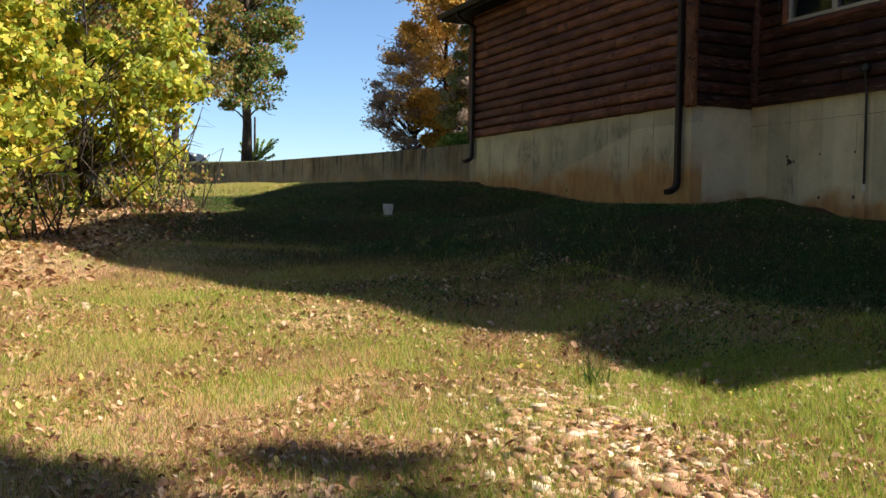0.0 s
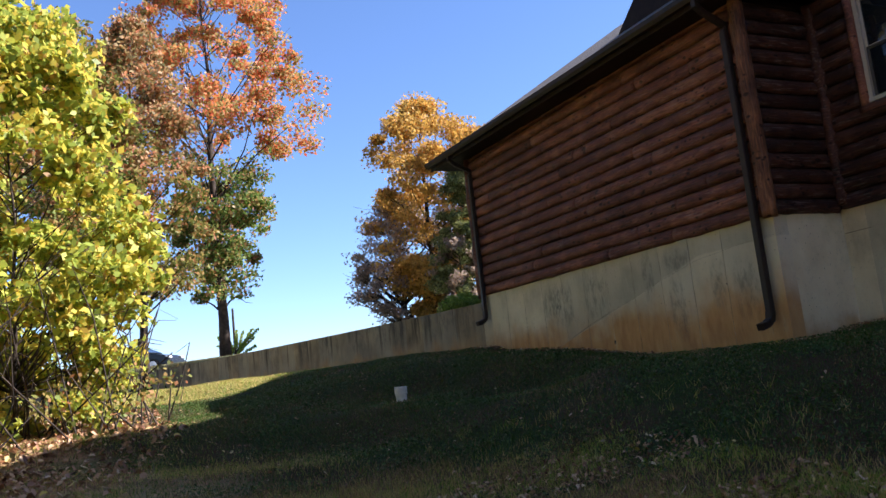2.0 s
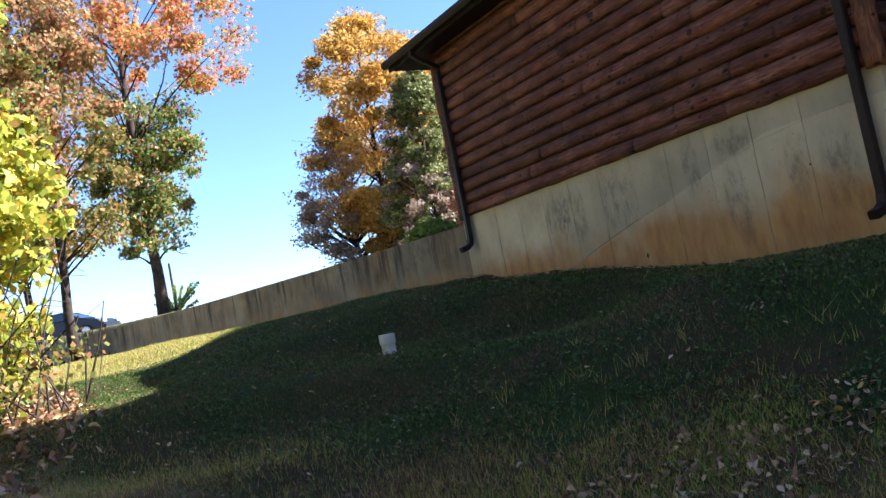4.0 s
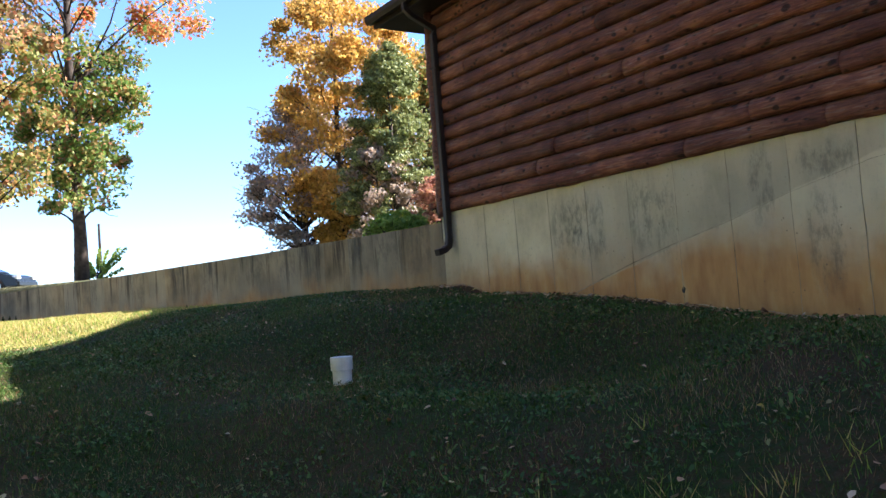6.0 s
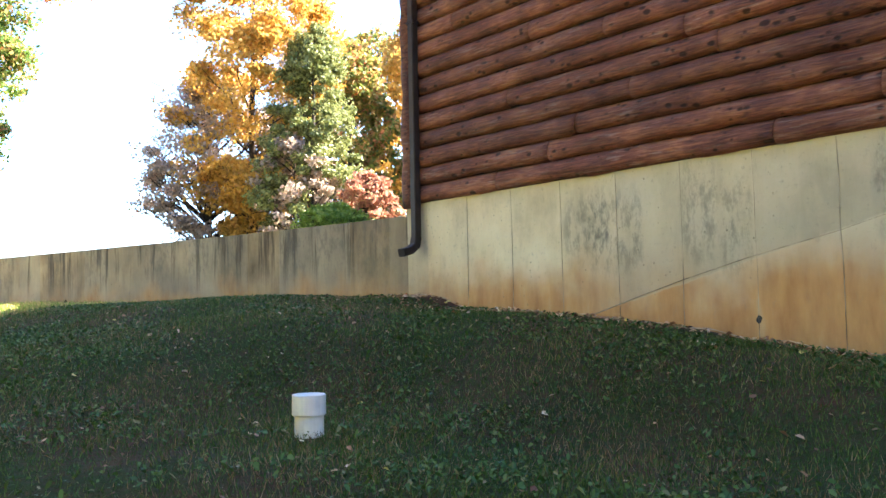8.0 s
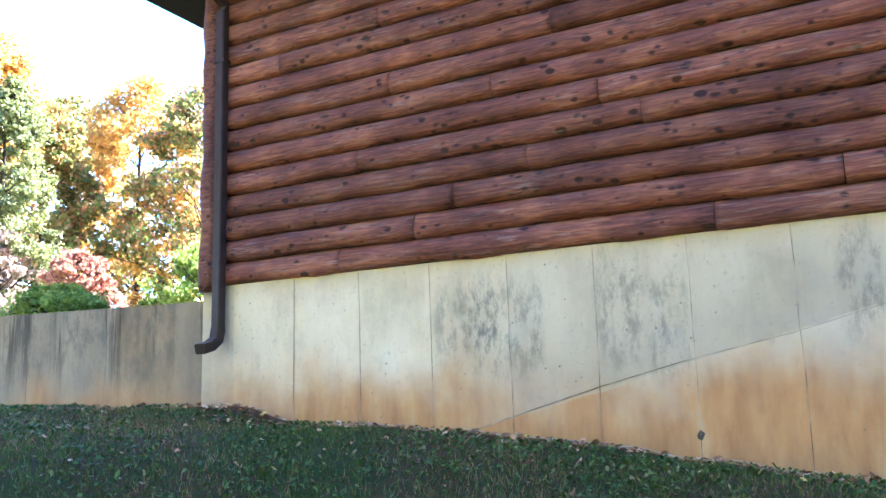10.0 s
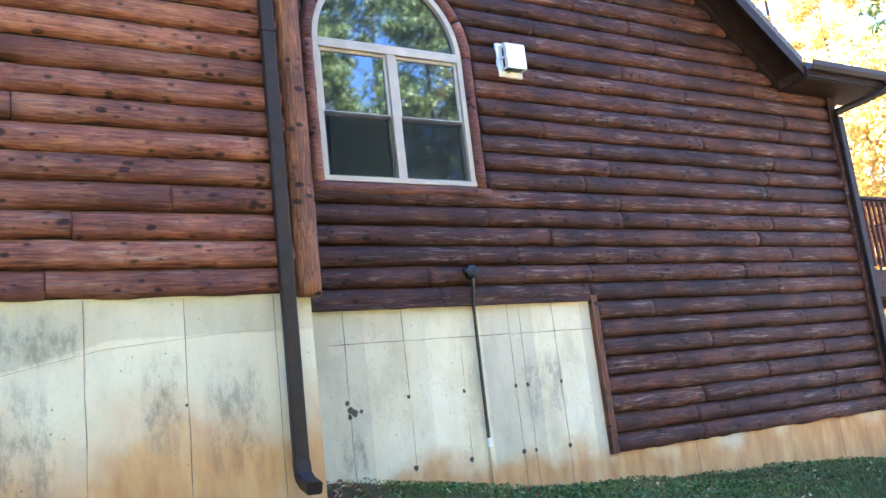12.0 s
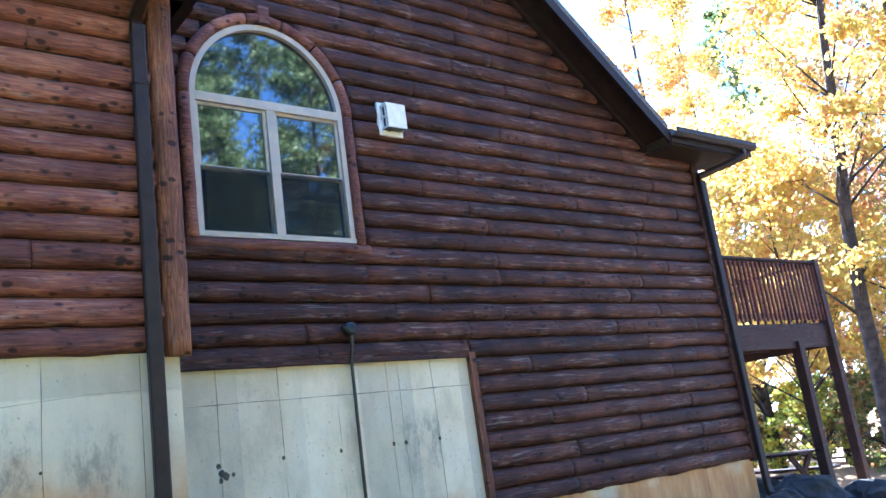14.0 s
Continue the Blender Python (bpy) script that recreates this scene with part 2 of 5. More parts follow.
BARK = plain("grey brown bark", (0.05, 0.037, 0.028), 0.95, vary=0.5, scale=6, relief=1.0)
L_LIME = leaf_material("yellow green leaves", [(0, (0.17, 0.23, 0.04)), (0.3, (0.38, 0.46, 0.07)), (0.65, (0.62, 0.6, 0.1)), (0.88, (0.8, 0.6, 0.09)), (1, (0.36, 0.2, 0.06))], 0.45)
L_OLIVE = leaf_material("olive and brown leaves", [(0, (0.10, 0.14, 0.03)), (0.45, (0.24, 0.25, 0.06)), (0.75, (0.42, 0.28, 0.09)), (1, (0.42, 0.17, 0.08))])
L_RED = leaf_material("orange red maple leaves", [(0, (0.2, 0.22, 0.06)), (0.25, (0.42, 0.34, 0.11)), (0.5, (0.66, 0.34, 0.12)), (0.8, (0.68, 0.22, 0.08)), (1, (0.6, 0.12, 0.07))], 0.5)
L_MIX = leaf_material("green maple leaves turning", [(0, (0.08, 0.15, 0.03)), (0.5, (0.2, 0.29, 0.06)), (0.78, (0.42, 0.36, 0.12)), (1, (0.58, 0.22, 0.12))])
L_RUST = leaf_material("thin rusty oak leaves", [(0, (0.15, 0.15, 0.06)), (0.35, (0.36, 0.27, 0.11)), (0.7, (0.52, 0.31, 0.14)), (1, (0.55, 0.2, 0.1))])
L_GOLD = leaf_material("golden leaves", [(0, (0.3, 0.2, 0.05)), (0.4, (0.62, 0.38, 0.08)), (0.8, (0.78, 0.5, 0.12)), (1, (0.5, 0.24, 0.07))])
L_PINE = leaf_material("conifer green", [(0, (0.08, 0.11, 0.04)), (0.6, (0.2, 0.26, 0.09)), (1, (0.33, 0.36, 0.14))], 0.3)
L_CEDAR = leaf_material("dull olive cedar", [(0, (0.1, 0.12, 0.04)), (0.6, (0.25, 0.28, 0.09)), (1, (0.4, 0.4, 0.16))], 0.3)
L_BROWN = leaf_material("brown grey leaves", [(0, (0.26, 0.2, 0.15)), (0.6, (0.46, 0.37, 0.3)), (1, (0.6, 0.4, 0.25))])
L_PINK = leaf_material("faded red leaves", [(0, (0.3, 0.14, 0.09)), (0.6, (0.55, 0.25, 0.17)), (1, (0.6, 0.42, 0.22))])
L_BUSH = leaf_material("bright shrub leaves", [(0, (0.16, 0.26, 0.04)), (0.6, (0.32, 0.42, 0.07)), (1, (0.45, 0.5, 0.12))])
L_FOREST = leaf_material("autumn forest leaves", [(0, (0.36, 0.3, 0.06)), (0.35, (0.64, 0.49, 0.09)), (0.75, (0.66, 0.44, 0.11)), (1, (0.5, 0.2, 0.1))], 0.5)


LITTER = leaf_material("fallen leaves", [(0, (0.12, 0.05, 0.03)), (0.4, (0.38, 0.19, 0.1)), (0.8, (0.62, 0.38, 0.22)), (0.95, (0.72, 0.55, 0.38)), (1, (0.66, 0.5, 0.07))], 0.2)

# ---- shape helpers ----
def part(name, bm, material, parent=None, label="", kind="", smooth=False):
    """Link a bmesh as one mesh object under a thing or a part."""
    me = bpy.data.meshes.new(name)
    if isinstance(bm, bmesh.types.BMesh):
        bm.to_mesh(me)
        bm.free()
    else:
        me.from_pydata(bm[0], [], bm[1])
    me.materials.append(material)
    if smooth:
        me.shade_smooth()
    ob = new(name, me)
    ob.parent = parent
    return tagged(ob, label=label, kind=kind)


def thing(name, place=(0, 0, 0), label="", category="", group="", kind="", rz=0.0):
    ob = new(name)
    ob.matrix_world = pose(*place, 0, 0, rz)
    return tagged(ob, label, category, group, kind)


def put_box(bm, lo, hi, bevel=0.0):
    r = bmesh.ops.create_cube(bm, size=1)
    s = [hi[k] - lo[k] for k in range(3)]
    for v in r["verts"]:
        v.co = Vector([lo[k] + (v.co[k] + 0.5) * s[k] for k in range(3)])
    if bevel:
        edges = list({e for v in r["verts"] for e in v.link_edges})
        bmesh.ops.bevel(bm, geom=edges, offset=bevel, segments=2, affect="EDGES", profile=0.6)
    return bm


def box(lo, hi, bevel=0.0):
    return put_box(bmesh.new(), lo, hi, bevel)


def put_tube(bm, pts, radii, sides=10, flat=None):
    """A tube along points; flat: (width, depth) for a rectangular section across the local frame."""
    pts = [Vector(p) for p in pts]
    if isinstance(radii, (int, float)):
        radii = [radii] * len(pts)
    rings = []
    ref = Vector((0.13, 0.99, 0.07))
    for k, p in enumerate(pts):
        d = (pts[min(k + 1, len(pts) - 1)] - pts[max(k - 1, 0)]).normalized()
        u = (ref - d * ref.dot(d)).normalized()
        w = d.cross(u)
        if flat:
            corner = [(1, 0.72), (0.8, 1), (-0.8, 1), (-1, 0.72), (-1, -0.72), (-0.8, -1), (0.8, -1), (1, -0.72)]
            rings.append([bm.verts.new(p + u * flat[0] / 2 * a + w * flat[1] / 2 * b) for a, b in corner])
        else:
            rings.append([bm.verts.new(p + (u * math.cos(2 * math.pi * s / sides) + w * math.sin(2 * math.pi * s / sides)) * radii[k]) for s in range(sides)])
    n = len(rings[0])
    for a, b in zip(rings, rings[1:]):
        for s in range(n):
            bm.faces.new((a[s], a[(s + 1) % n], b[(s + 1) % n], b[s]))
    bm.faces.new(rings[0][::-1])
    bm.faces.new(rings[-1])
    return bm


def tube(pts, radii, sides=10, flat=None):
    return put_tube(bmesh.new(), pts, radii, sides, flat)


# ---- ground heights ----
KNOWN = np.array([
    (0, 0, 1.03), (0, -.7, .86), (0, -1.3, .84), (0, -1.9, .79), (0, -2.5, .75), (0, -3.1, .72), (0, -3.7, .63), (0, -4.3, .54), (0, -4.9, .48), (0, -6, .47), (0, -7, .46),
    (1.15, -7.5, .62), (1.15, -8.1, .5), (1.15, -9, .34), (1.15, -10.2, .22), (1.15, -11.4, .13), (1.15, -12.3, .09), (1.15, -13.3, .03), (1.15, -14.7, -.16), (1, -17, -.4),
    (.4, -.3, 1.0), (.4, -2, .8), (.4, -4, .6), (.4, -6, .47), (2, -9, .3), (2, -11, .15), (2, -13, 0), (2, -24, -.9), (4, -24, -1.0), (12, -24, -1.0), (-4, -24, -1.1),
    (-3.245, -2.88, .235), (-2.6, -4.2, .17), (-.3, 2.0, 1.03), (-.7, 3.5, 1.02), (-1.3, 5.6, 1.0), (-2, 8.1, 1.05), (-3, 13.4, 1.08), (-5, 20, 1.1), (-9, 30, 1.1), (-6, 5, .6), (-10, 8, .6), (-6, 2, .5),
    (-8.8, -17.0, -.97), (-8.16, -15.0, -.87), (-7.64, -12.7, -.82), (-7.2, -11.2, -.74), (-6.2, -8.8, -.47), (-5.7, -6.8, -.36), (-5.3, -4.7, -.22), (-7, .3, .25), (-9.3, -4.6, -.17),
    (-10, -8, -.5), (-14, -8, -.8), (-14, 0, -.1), (-14, -18, -1.4), (-3, -12, -.4), (-3, -17, -.85), (-4.5, -13.7, -.62), (-5.9, -13.4, -.7), (-8, -24, -1.4), (-20, -30, -2.2), (6, -40, -1.2), (30, -40, -1.0)], float)


def ground_z(x, y):
    x, y = np.asarray(x, float), np.asarray(y, float)
    d2 = (x[..., None] - KNOWN[:, 0]) ** 2 + (y[..., None] - KNOWN[:, 1]) ** 2 + 0.12
    w = d2 ** -2.0
    z = (w * KNOWN[:, 2]).sum(-1) / w.sum(-1)
    return z + 0.02 * np.sin(2.1 * x + 0.7 * y) * np.cos(1.7 * y - 0.4 * x)


RET = [(0.0, 0.34), (-0.15, 1.3), (-0.34, 2.4), (-0.7, 4.3), (-1.75, 8.6), (-2.55, 11.6), (-3.2, 14.0), (-4.8, 18.5), (-9.5, 28.0), (-16.0, 42.0), (-60.0, 74.0)]


def wall_x(y):
    """Where the retaining wall's lawn face runs."""
    p = np.array(RET)
    return np.interp(y, p[:, 1], p[:, 0])


def terrace_z(x, y):
    x, y = np.asarray(x, float), np.asarray(y, float)
    low = ground_z(x, y)
    up = np.clip((x - (wall_x(y) + 0.06)) / 0.12, 0, 1) * (y > 0.2)
    return low * (1 - up) + up * (1.72 + 0.029 * np.clip(y - 4, 0, 40))


def grid_steps(lo, hi, fine_lo, fine_hi, step, grow):
    mid = list(np.arange(fine_lo, fine_hi + step / 2, step))
    s, left = step, []
    p = fine_lo
    while p > lo:
        s *= grow
        p -= s
        left.append(p)
    s, right = step, []
    p = mid[-1]
    while p < hi:
        s *= grow
        p += s
        right.append(p)
    return np.array(left[::-1] + mid + right)


def build_ground():
    xs, ys = grid_steps(-900, 900, -15, 3, 0.12, 1.16), grid_steps(-900, 900, -20, 14, 0.14, 1.16)
    X, Y = np.meshgrid(xs, ys, indexing="ij")
    Z = terrace_z(X, Y)
    verts = np.stack([X, Y, Z], -1).reshape(-1, 3)
    n, m = len(xs), len(ys)
    i, j = np.meshgrid(np.arange(n - 1), np.arange(m - 1), indexing="ij")
    a = (i * m + j).ravel()
    faces = np.stack([a, a + m, a + m + 1, a + 1], -1)
    g = part("ground", (verts.tolist(), faces.tolist()), GROUND, smooth=True)
    return tagged(g, "sloping lawn of thin grass over soil with fallen leaves", "ground", kind="structure")


gm = Mat("lawn soil and grass", 0.95, 0.15)
patch = gm.noise(0.8, 5, None, 0.6)
fineg = gm.noise(18, 6, None, 0.7)
both = gm.math("ADD", gm.math("MULTIPLY", patch, 0.5), gm.math("MULTIPLY", fineg, 0.5))
# Lush and dry soil colours, with house shade and open sun put in.
lush_shaded = gm.ramp(both, [(0.38, (0.08, 0.04, 0.022)), (0.46, (0.06, 0.045, 0.02)), (0.54, (0.03, 0.045, 0.012)), (0.66, (0.03, 0.07, 0.014))])
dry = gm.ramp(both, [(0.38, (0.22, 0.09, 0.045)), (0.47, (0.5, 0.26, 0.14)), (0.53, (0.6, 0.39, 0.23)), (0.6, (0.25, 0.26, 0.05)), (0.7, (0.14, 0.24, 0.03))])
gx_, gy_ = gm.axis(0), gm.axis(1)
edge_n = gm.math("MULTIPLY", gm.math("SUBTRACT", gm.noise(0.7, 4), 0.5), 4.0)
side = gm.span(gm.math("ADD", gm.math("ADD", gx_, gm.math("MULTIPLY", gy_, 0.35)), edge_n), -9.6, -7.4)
gc = gm.mix(side, dry, lush_shaded)
bare = gm.span(gm.math("ADD", gx_, gm.math("MULTIPLY", gm.math("SUBTRACT", gm.noise(2.5, 4), 0.5), 0.7)), -0.28, -0.05)
gc = gm.mix(bare, gc, (0.11, 0.055, 0.032))
woods = gm.span(gy_, -18.5, -16.5, 1, 0)
gc = gm.mix(woods, gc, gm.ramp(fineg, [(0.35, (0.22, 0.13, 0.06)), (0.6, (0.42, 0.29, 0.16))]))
across = gm.math("ABSOLUTE", gm.math("SUBTRACT", gm.math("SUBTRACT", gm.math("MULTIPLY", gx_, 0.878), gm.math("MULTIPLY", gy_, 0.479)), 0.86))
along = gm.math("ABSOLUTE", gm.math("ADD", gm.math("ADD", gm.math("MULTIPLY", gx_, 0.479), gm.math("MULTIPLY", gy_, 0.878)), 15.3))
strip = gm.math("MULTIPLY", gm.span(gm.math("ADD", across, gm.math("MULTIPLY", gm.math("SUBTRACT", fineg, 0.5), 0.8)), 0.3, 0.6, 1, 0), gm.span(along, 1.2, 1.8, 1, 0))
gc = gm.mix(strip, gc, gm.ramp(fineg, [(0.35, (0.3, 0.17, 0.11)), (0.6, (0.58, 0.41, 0.3))]))
up = gm.span(gm.axis(2), 1.5, 1.7)
gc = gm.mix(up, gc, (0.2, 0.19, 0.1))
gm.bump(gm.math("ADD", fineg, gm.noise(60, 3)), 0.9, 0.03)
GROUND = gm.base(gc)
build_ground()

# ---- the log house ----
PITCH = 0.191
WX, WY = 1.185, -15.2            # the gable wall's face and its far corner
EAVE_A, SLOPE = 4.72, 0.82
rng = random.Random(5)


def log_mesh(length, seed, height=PITCH, proud=0.078, step=0.06):
    """A half-round siding log along -y, its bottom at z 0, its back on x 0, with a wavy lower edge."""
    n = max(3, int(length / step))
    verts, faces = [], []
    prof = [(0.0, 0.0), (-0.22, 0.005), (-0.7, 0.05), (-0.95, 0.2), (-1.04, 0.42), (-0.94, 0.65), (-0.62, 0.87), (-0.12, 0.99), (0.0, 1.0)]
    for k in range(n + 1):
        y = -length * k / n
        wob = 0.012 * noise.noise((y * 2.6, seed * 7.3, 0)) + 0.01 * noise.noise((y * 7.5, seed * 3.1, 4))
        fat = 1 + 0.22 * noise.noise((y * 1.9, seed * 5.7, 9))
        for px, pz in prof:
            low = 1 - pz
            hew = 1 + 0.14 * noise.noise((y * 6.0, pz * 2.5, seed))
            verts.append((px * proud * fat * hew, y, pz * height + wob * low * 1.6))
    m = len(prof)
    for k in range(n):
        for s in range(m - 1):
            a = k * m + s
            faces.append((a, a + m, a + m + 1, a + 1))
    faces.append(tuple(range(m)))
    faces.append(tuple(n * m + s for s in range(m))[::-1])
    return verts, faces


def lay_logs(parent, y0_of, y1_of, z0, z1, x, material, seed, pitch):
    """Courses of siding logs on a wall that faces -x, from y0 down to y1 at each height."""
    r = random.Random(seed)
    k, z = 0, z0
    while z < z1 - 0.03:
        for a, b in zip(y0_of(z + pitch / 2), y1_of(z + pitch / 2)):
            y = a
            first = r.uniform(0.6, 3.4)
            while y > b + 0.02:
                ln = min(first, y - b)
                if y - b - ln < 0.35:
                    ln = y - b
                o = part("log", log_mesh(ln - 0.006, r.random() * 50, min(pitch, z1 - z + 0.01)), material, parent)
                o.data.shade_smooth()
                o.location = (x + r.uniform(-0.004, 0.004), y, z)
                y -= ln
                first = r.uniform(1.4, 3.7)
        z += pitch
        k += 1


def cast_wall(y0, y1, z_low, z_high, x, material, parent, step=0.61, thick=0.22, joints=None):
    """Cast concrete facing -x, whose form panels show as faint steps with thin fins at their joints."""
    r = random.Random(str(y0))
    wall = thing("foundation")
    wall.parent = parent
    y = y0
    joints = list(joints or []) + [y1]
    while y > y1 + 0.01:
        b = joints.pop(0) if len(joints) > 1 else (joints[0] if step > 5 else max(y - step, y1))
        d = r.uniform(-0.003, 0.003)
        part("panel", box((x + d, b, z_low), (x + thick, y, z_high)), material, wall)
        if b > y1 + 0.1:
            pts = [(x - 0.001 + r.uniform(-.002, .002), b + r.uniform(-.005, .005), z_low + (z_high - 0.01 - z_low) * k / 9) for k in range(10)]
            part("form_seam", tube(pts, 0.0026, 5), SEAM, wall)
        y = b
    return wall


wall_front = thing("wall_front", kind="structure", label="projecting log-sided house wall on a cast concrete foundation", category="wall")
found_a = cast_wall(0.0, -6.985, -0.6, 2.0, 0.0, CONC_A, wall_front)
part("panel", box((0.0, 0.0, -0.3), (0.24, 0.34, 2.0)), CONC_A, found_a)
part("sheathing", box((0.02, -6.96, 2.0), (0.2, 0.3, EAVE_A + 0.05)), SOFFIT, wall_front)
wall_gable = thing("wall_gable", kind="structure", label="tall log-sided gable wall over stepped concrete foundation", category="wall")
PEAK_Y = -8.05


def rake_z(y):
    return 3.96 + SLOPE * ((y - WY) if y < PEAK_Y else (2 * PEAK_Y - WY - y))


def gable_prism(x0, x1, y0, y1, z0, roof):
    bm = bmesh.new()
    ys = [y0, min(max(PEAK_Y, y1), y0), y1]
    a = [bm.verts.new((x0, y, z)) for y, z in ((y0, z0), (y0, roof(y0)), (ys[1], roof(ys[1])), (y1, roof(y1)), (y1, z0))]
    b = [bm.verts.new((x1, v.co.y, v.co.z)) for v in a]
    bm.faces.new(a)
    bm.faces.new(b[::-1])
    for k in range(5):
        bm.faces.new((a[k], b[k], b[(k + 1) % 5], a[(k + 1) % 5]))
    bmesh.ops.recalc_face_normals(bm, faces=bm.faces)
    return bm


WIN = dict(y0=-7.68, y1=-9.29, z0=3.2, z1=4.54)     # the frame's outer edges, up to the arch's spring
WYC, WR = (WIN["y0"] + WIN["y1"]) / 2, (WIN["y0"] - WIN["y1"]) / 2
ARCH_H = 0.86


def arch_half(z, grow=0.0):
    """Half the opening's width at a height."""
    if z < WIN["z0"] - min(grow, 0.085) or z > WIN["z1"] + ARCH_H + grow:
        return 0.0
    if z <= WIN["z1"]:
        return WR + grow
    t = (z - WIN["z1"]) / (ARCH_H + grow)
    return (WR + grow) * math.sqrt(max(0.0, 1 - t * t))


def gable_shell():
    """The gable wall with the window's opening through it."""
    bm = bmesh.new()
    x0, x1 = WX + 0.03, WX + 0.2
    ring = [(WIN["y0"], WIN["z0"]), (WIN["y0"], WIN["z1"])]
    ring += [(WYC + WR * math.cos(t), WIN["z1"] + ARCH_H * math.sin(t)) for t in np.linspace(0, math.pi, 17)[1:-1]]
    ring += [(WIN["y1"], WIN["z1"]), (WIN["y1"], WIN["z0"])]
    hole_top = ring[1:-1]
    zt = rake_z
    def both(poly):
        f = [bm.verts.new((x0, y, z)) for y, z in poly]
        g = [bm.verts.new((x1, y, z)) for y, z in poly]
        bm.faces.new(f)
        bm.faces.new(g[::-1])
    both([(-0.2, 0.5), (-0.2, zt(-0.2)), (PEAK_Y, zt(PEAK_Y)), (WIN["y0"], zt(WIN["y0"])), (WIN["y0"], 0.5)])
    both([(WIN["y1"], 0.3), (WIN["y1"], zt(WIN["y1"])), (-14.2, zt(-14.2)), (WY + 0.02, 4.7), (WY + 0.02, 0.3)])
    both([(WIN["y0"], 0.5), (WIN["y0"], WIN["z0"]), (WIN["y1"], WIN["z0"]), (WIN["y1"], 0.5)])
    for (ya, za), (yb, zb) in zip(hole_top, hole_top[1:]):
        both([(ya, za), (ya, zt(ya)), (yb, zt(yb)), (yb, zb)])
    for (ya, za), (yb, zb) in zip(ring, ring[1:] + ring[:1]):
        v = [bm.verts.new(c) for c in ((x0, ya, za), (x1, ya, za), (x1, yb, zb), (x0, yb, zb))]
        bm.faces.new(v)
    return bm


part("sheathing", gable_shell(), SOFFIT, wall_gable)
found_b = cast_wall(-6.984, -10.5, -0.6, 2.04, WX, CONC_B, wall_gable, step=9, joints=(-7.74, -8.32, -8.9, -9.475, -9.615, -10.02))
cast_wall(-10.5, WY, -0.9, 0.485, WX, CONC_B, wall_gable, step=1.22)
part("form_seam", tube([(WX - 0.001, -7.0 - k * 0.35, 1.735 + 0.004 * (k % 2) + 0.001 * k) for k in range(11)], 0.004, 5), SEAM, found_b)
COLD = [(-2.04, 0.78), (-2.6, 0.95), (-3.07, 1.085), (-3.6, 1.22), (-4.25, 1.36), (-4.85, 1.52), (-5.6, 1.68), (-6.4, 1.75), (-6.95, 1.76)]
part("crack", tube([(-0.001, y + 0.004 * math.sin(y * 40), z) for y, z in COLD[:5]], 0.0035, 5), SEAM, found_a)
part("crack", tube([(-0.001, y + 0.004 * math.sin(y * 40), z) for y, z in COLD[4:]], 0.0012, 5), HAIRLINE, found_a)
rim = [(0.2 - k * 0.08) for k in range(90)]
part("base_rim", tube([(0.0, y, float(ground_z(-0.02, y)) + 0.012 + 0.012 * noise.noise((y * 4, 0, 0))) for y in rim], [0.006 + 0.006 * noise.noise((y * 7, 3, 0)) for y in rim], 6), RIM, found_a, "pale crusted edge of the concrete")
hole_rng = random.Random(3)


# Each hole is a raised disc, its shaded depth only a dark colour.
def tie_hole(x, y, z, s, parent):
    bm = bmesh.new()
    n = 9
    ring = [bm.verts.new((x - 0.004, y + s * hole_rng.uniform(.6, 1.1) * math.cos(k * 6.283 / n), z + s * hole_rng.uniform(.7, 1.3) * math.sin(k * 6.283 / n))) for k in range(n)]
    back = [bm.verts.new((x + 0.01, v.co.y, v.co.z)) for v in ring]
    bm.faces.new(ring)
    for k in range(n):
        bm.faces.new((ring[k], back[k], back[(k + 1) % n], ring[(k + 1) % n]))
    bmesh.ops.recalc_face_normals(bm, faces=bm.faces)
    part("tie_hole", bm, HOLE_DARK, parent)


for y in (-8.31, -8.885, -9.47, -9.61, -10.02):
    for z in (1.245, 0.63):
        tie_hole(WX, y, z, hole_rng.uniform(0.017, 0.026), found_b)
for y, z, s in ((-7.72, 1.24, 0.022), (-7.74, 1.18, 0.03), (-7.78, 1.15, 0.035), (-7.73, 1.12, 0.024), (-7.84, 1.16, 0.018)):
    tie_hole(WX, y, z, s, found_b)
for y, z, s in ((-3.66, 0.775, 0.026), (-6.09, 1.3, 0.011), (-6.78, 0.9, 0.012)):
    tie_hole(0.0, y, z, s, found_a)


def rows_a(z):
    return (0.2,)


lay_logs(wall_front, rows_a, lambda z: (-6.9,), 2.0, EAVE_A, 0.03, LOG_A, 3, 0.191)


def b_start(z):
    y0 = -7.08 if z > 2.04 else -10.58
    if z > rake_z(PEAK_Y) - 0.1:
        return ()
    if z > 4.72:
        y0 = min(y0, 2 * PEAK_Y - (WY + (z - 3.96) / SLOPE))
    h = arch_half(z, 0.13)
    if h > 0:
        return (y0, WYC - h) if y0 > WYC + h + 0.02 else (WYC - h,)
    return (y0,)


def b_end(z):
    if z > rake_z(PEAK_Y) - 0.1:
        return ()
    y1 = WY + 0.04 if z < 4.72 else WY + (z - 3.96) / SLOPE
    y0 = -7.08 if z > 2.04 else -10.58
    if z > 4.72:
        y0 = min(y0, 2 * PEAK_Y - (WY + (z - 3.96) / SLOPE))
    h = arch_half(z, 0.13)
    if h > 0:
        return (WYC + h, y1) if y0 > WYC + h + 0.02 else (y1,)
    return (y1,)


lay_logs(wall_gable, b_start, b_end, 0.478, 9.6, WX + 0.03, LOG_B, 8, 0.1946)
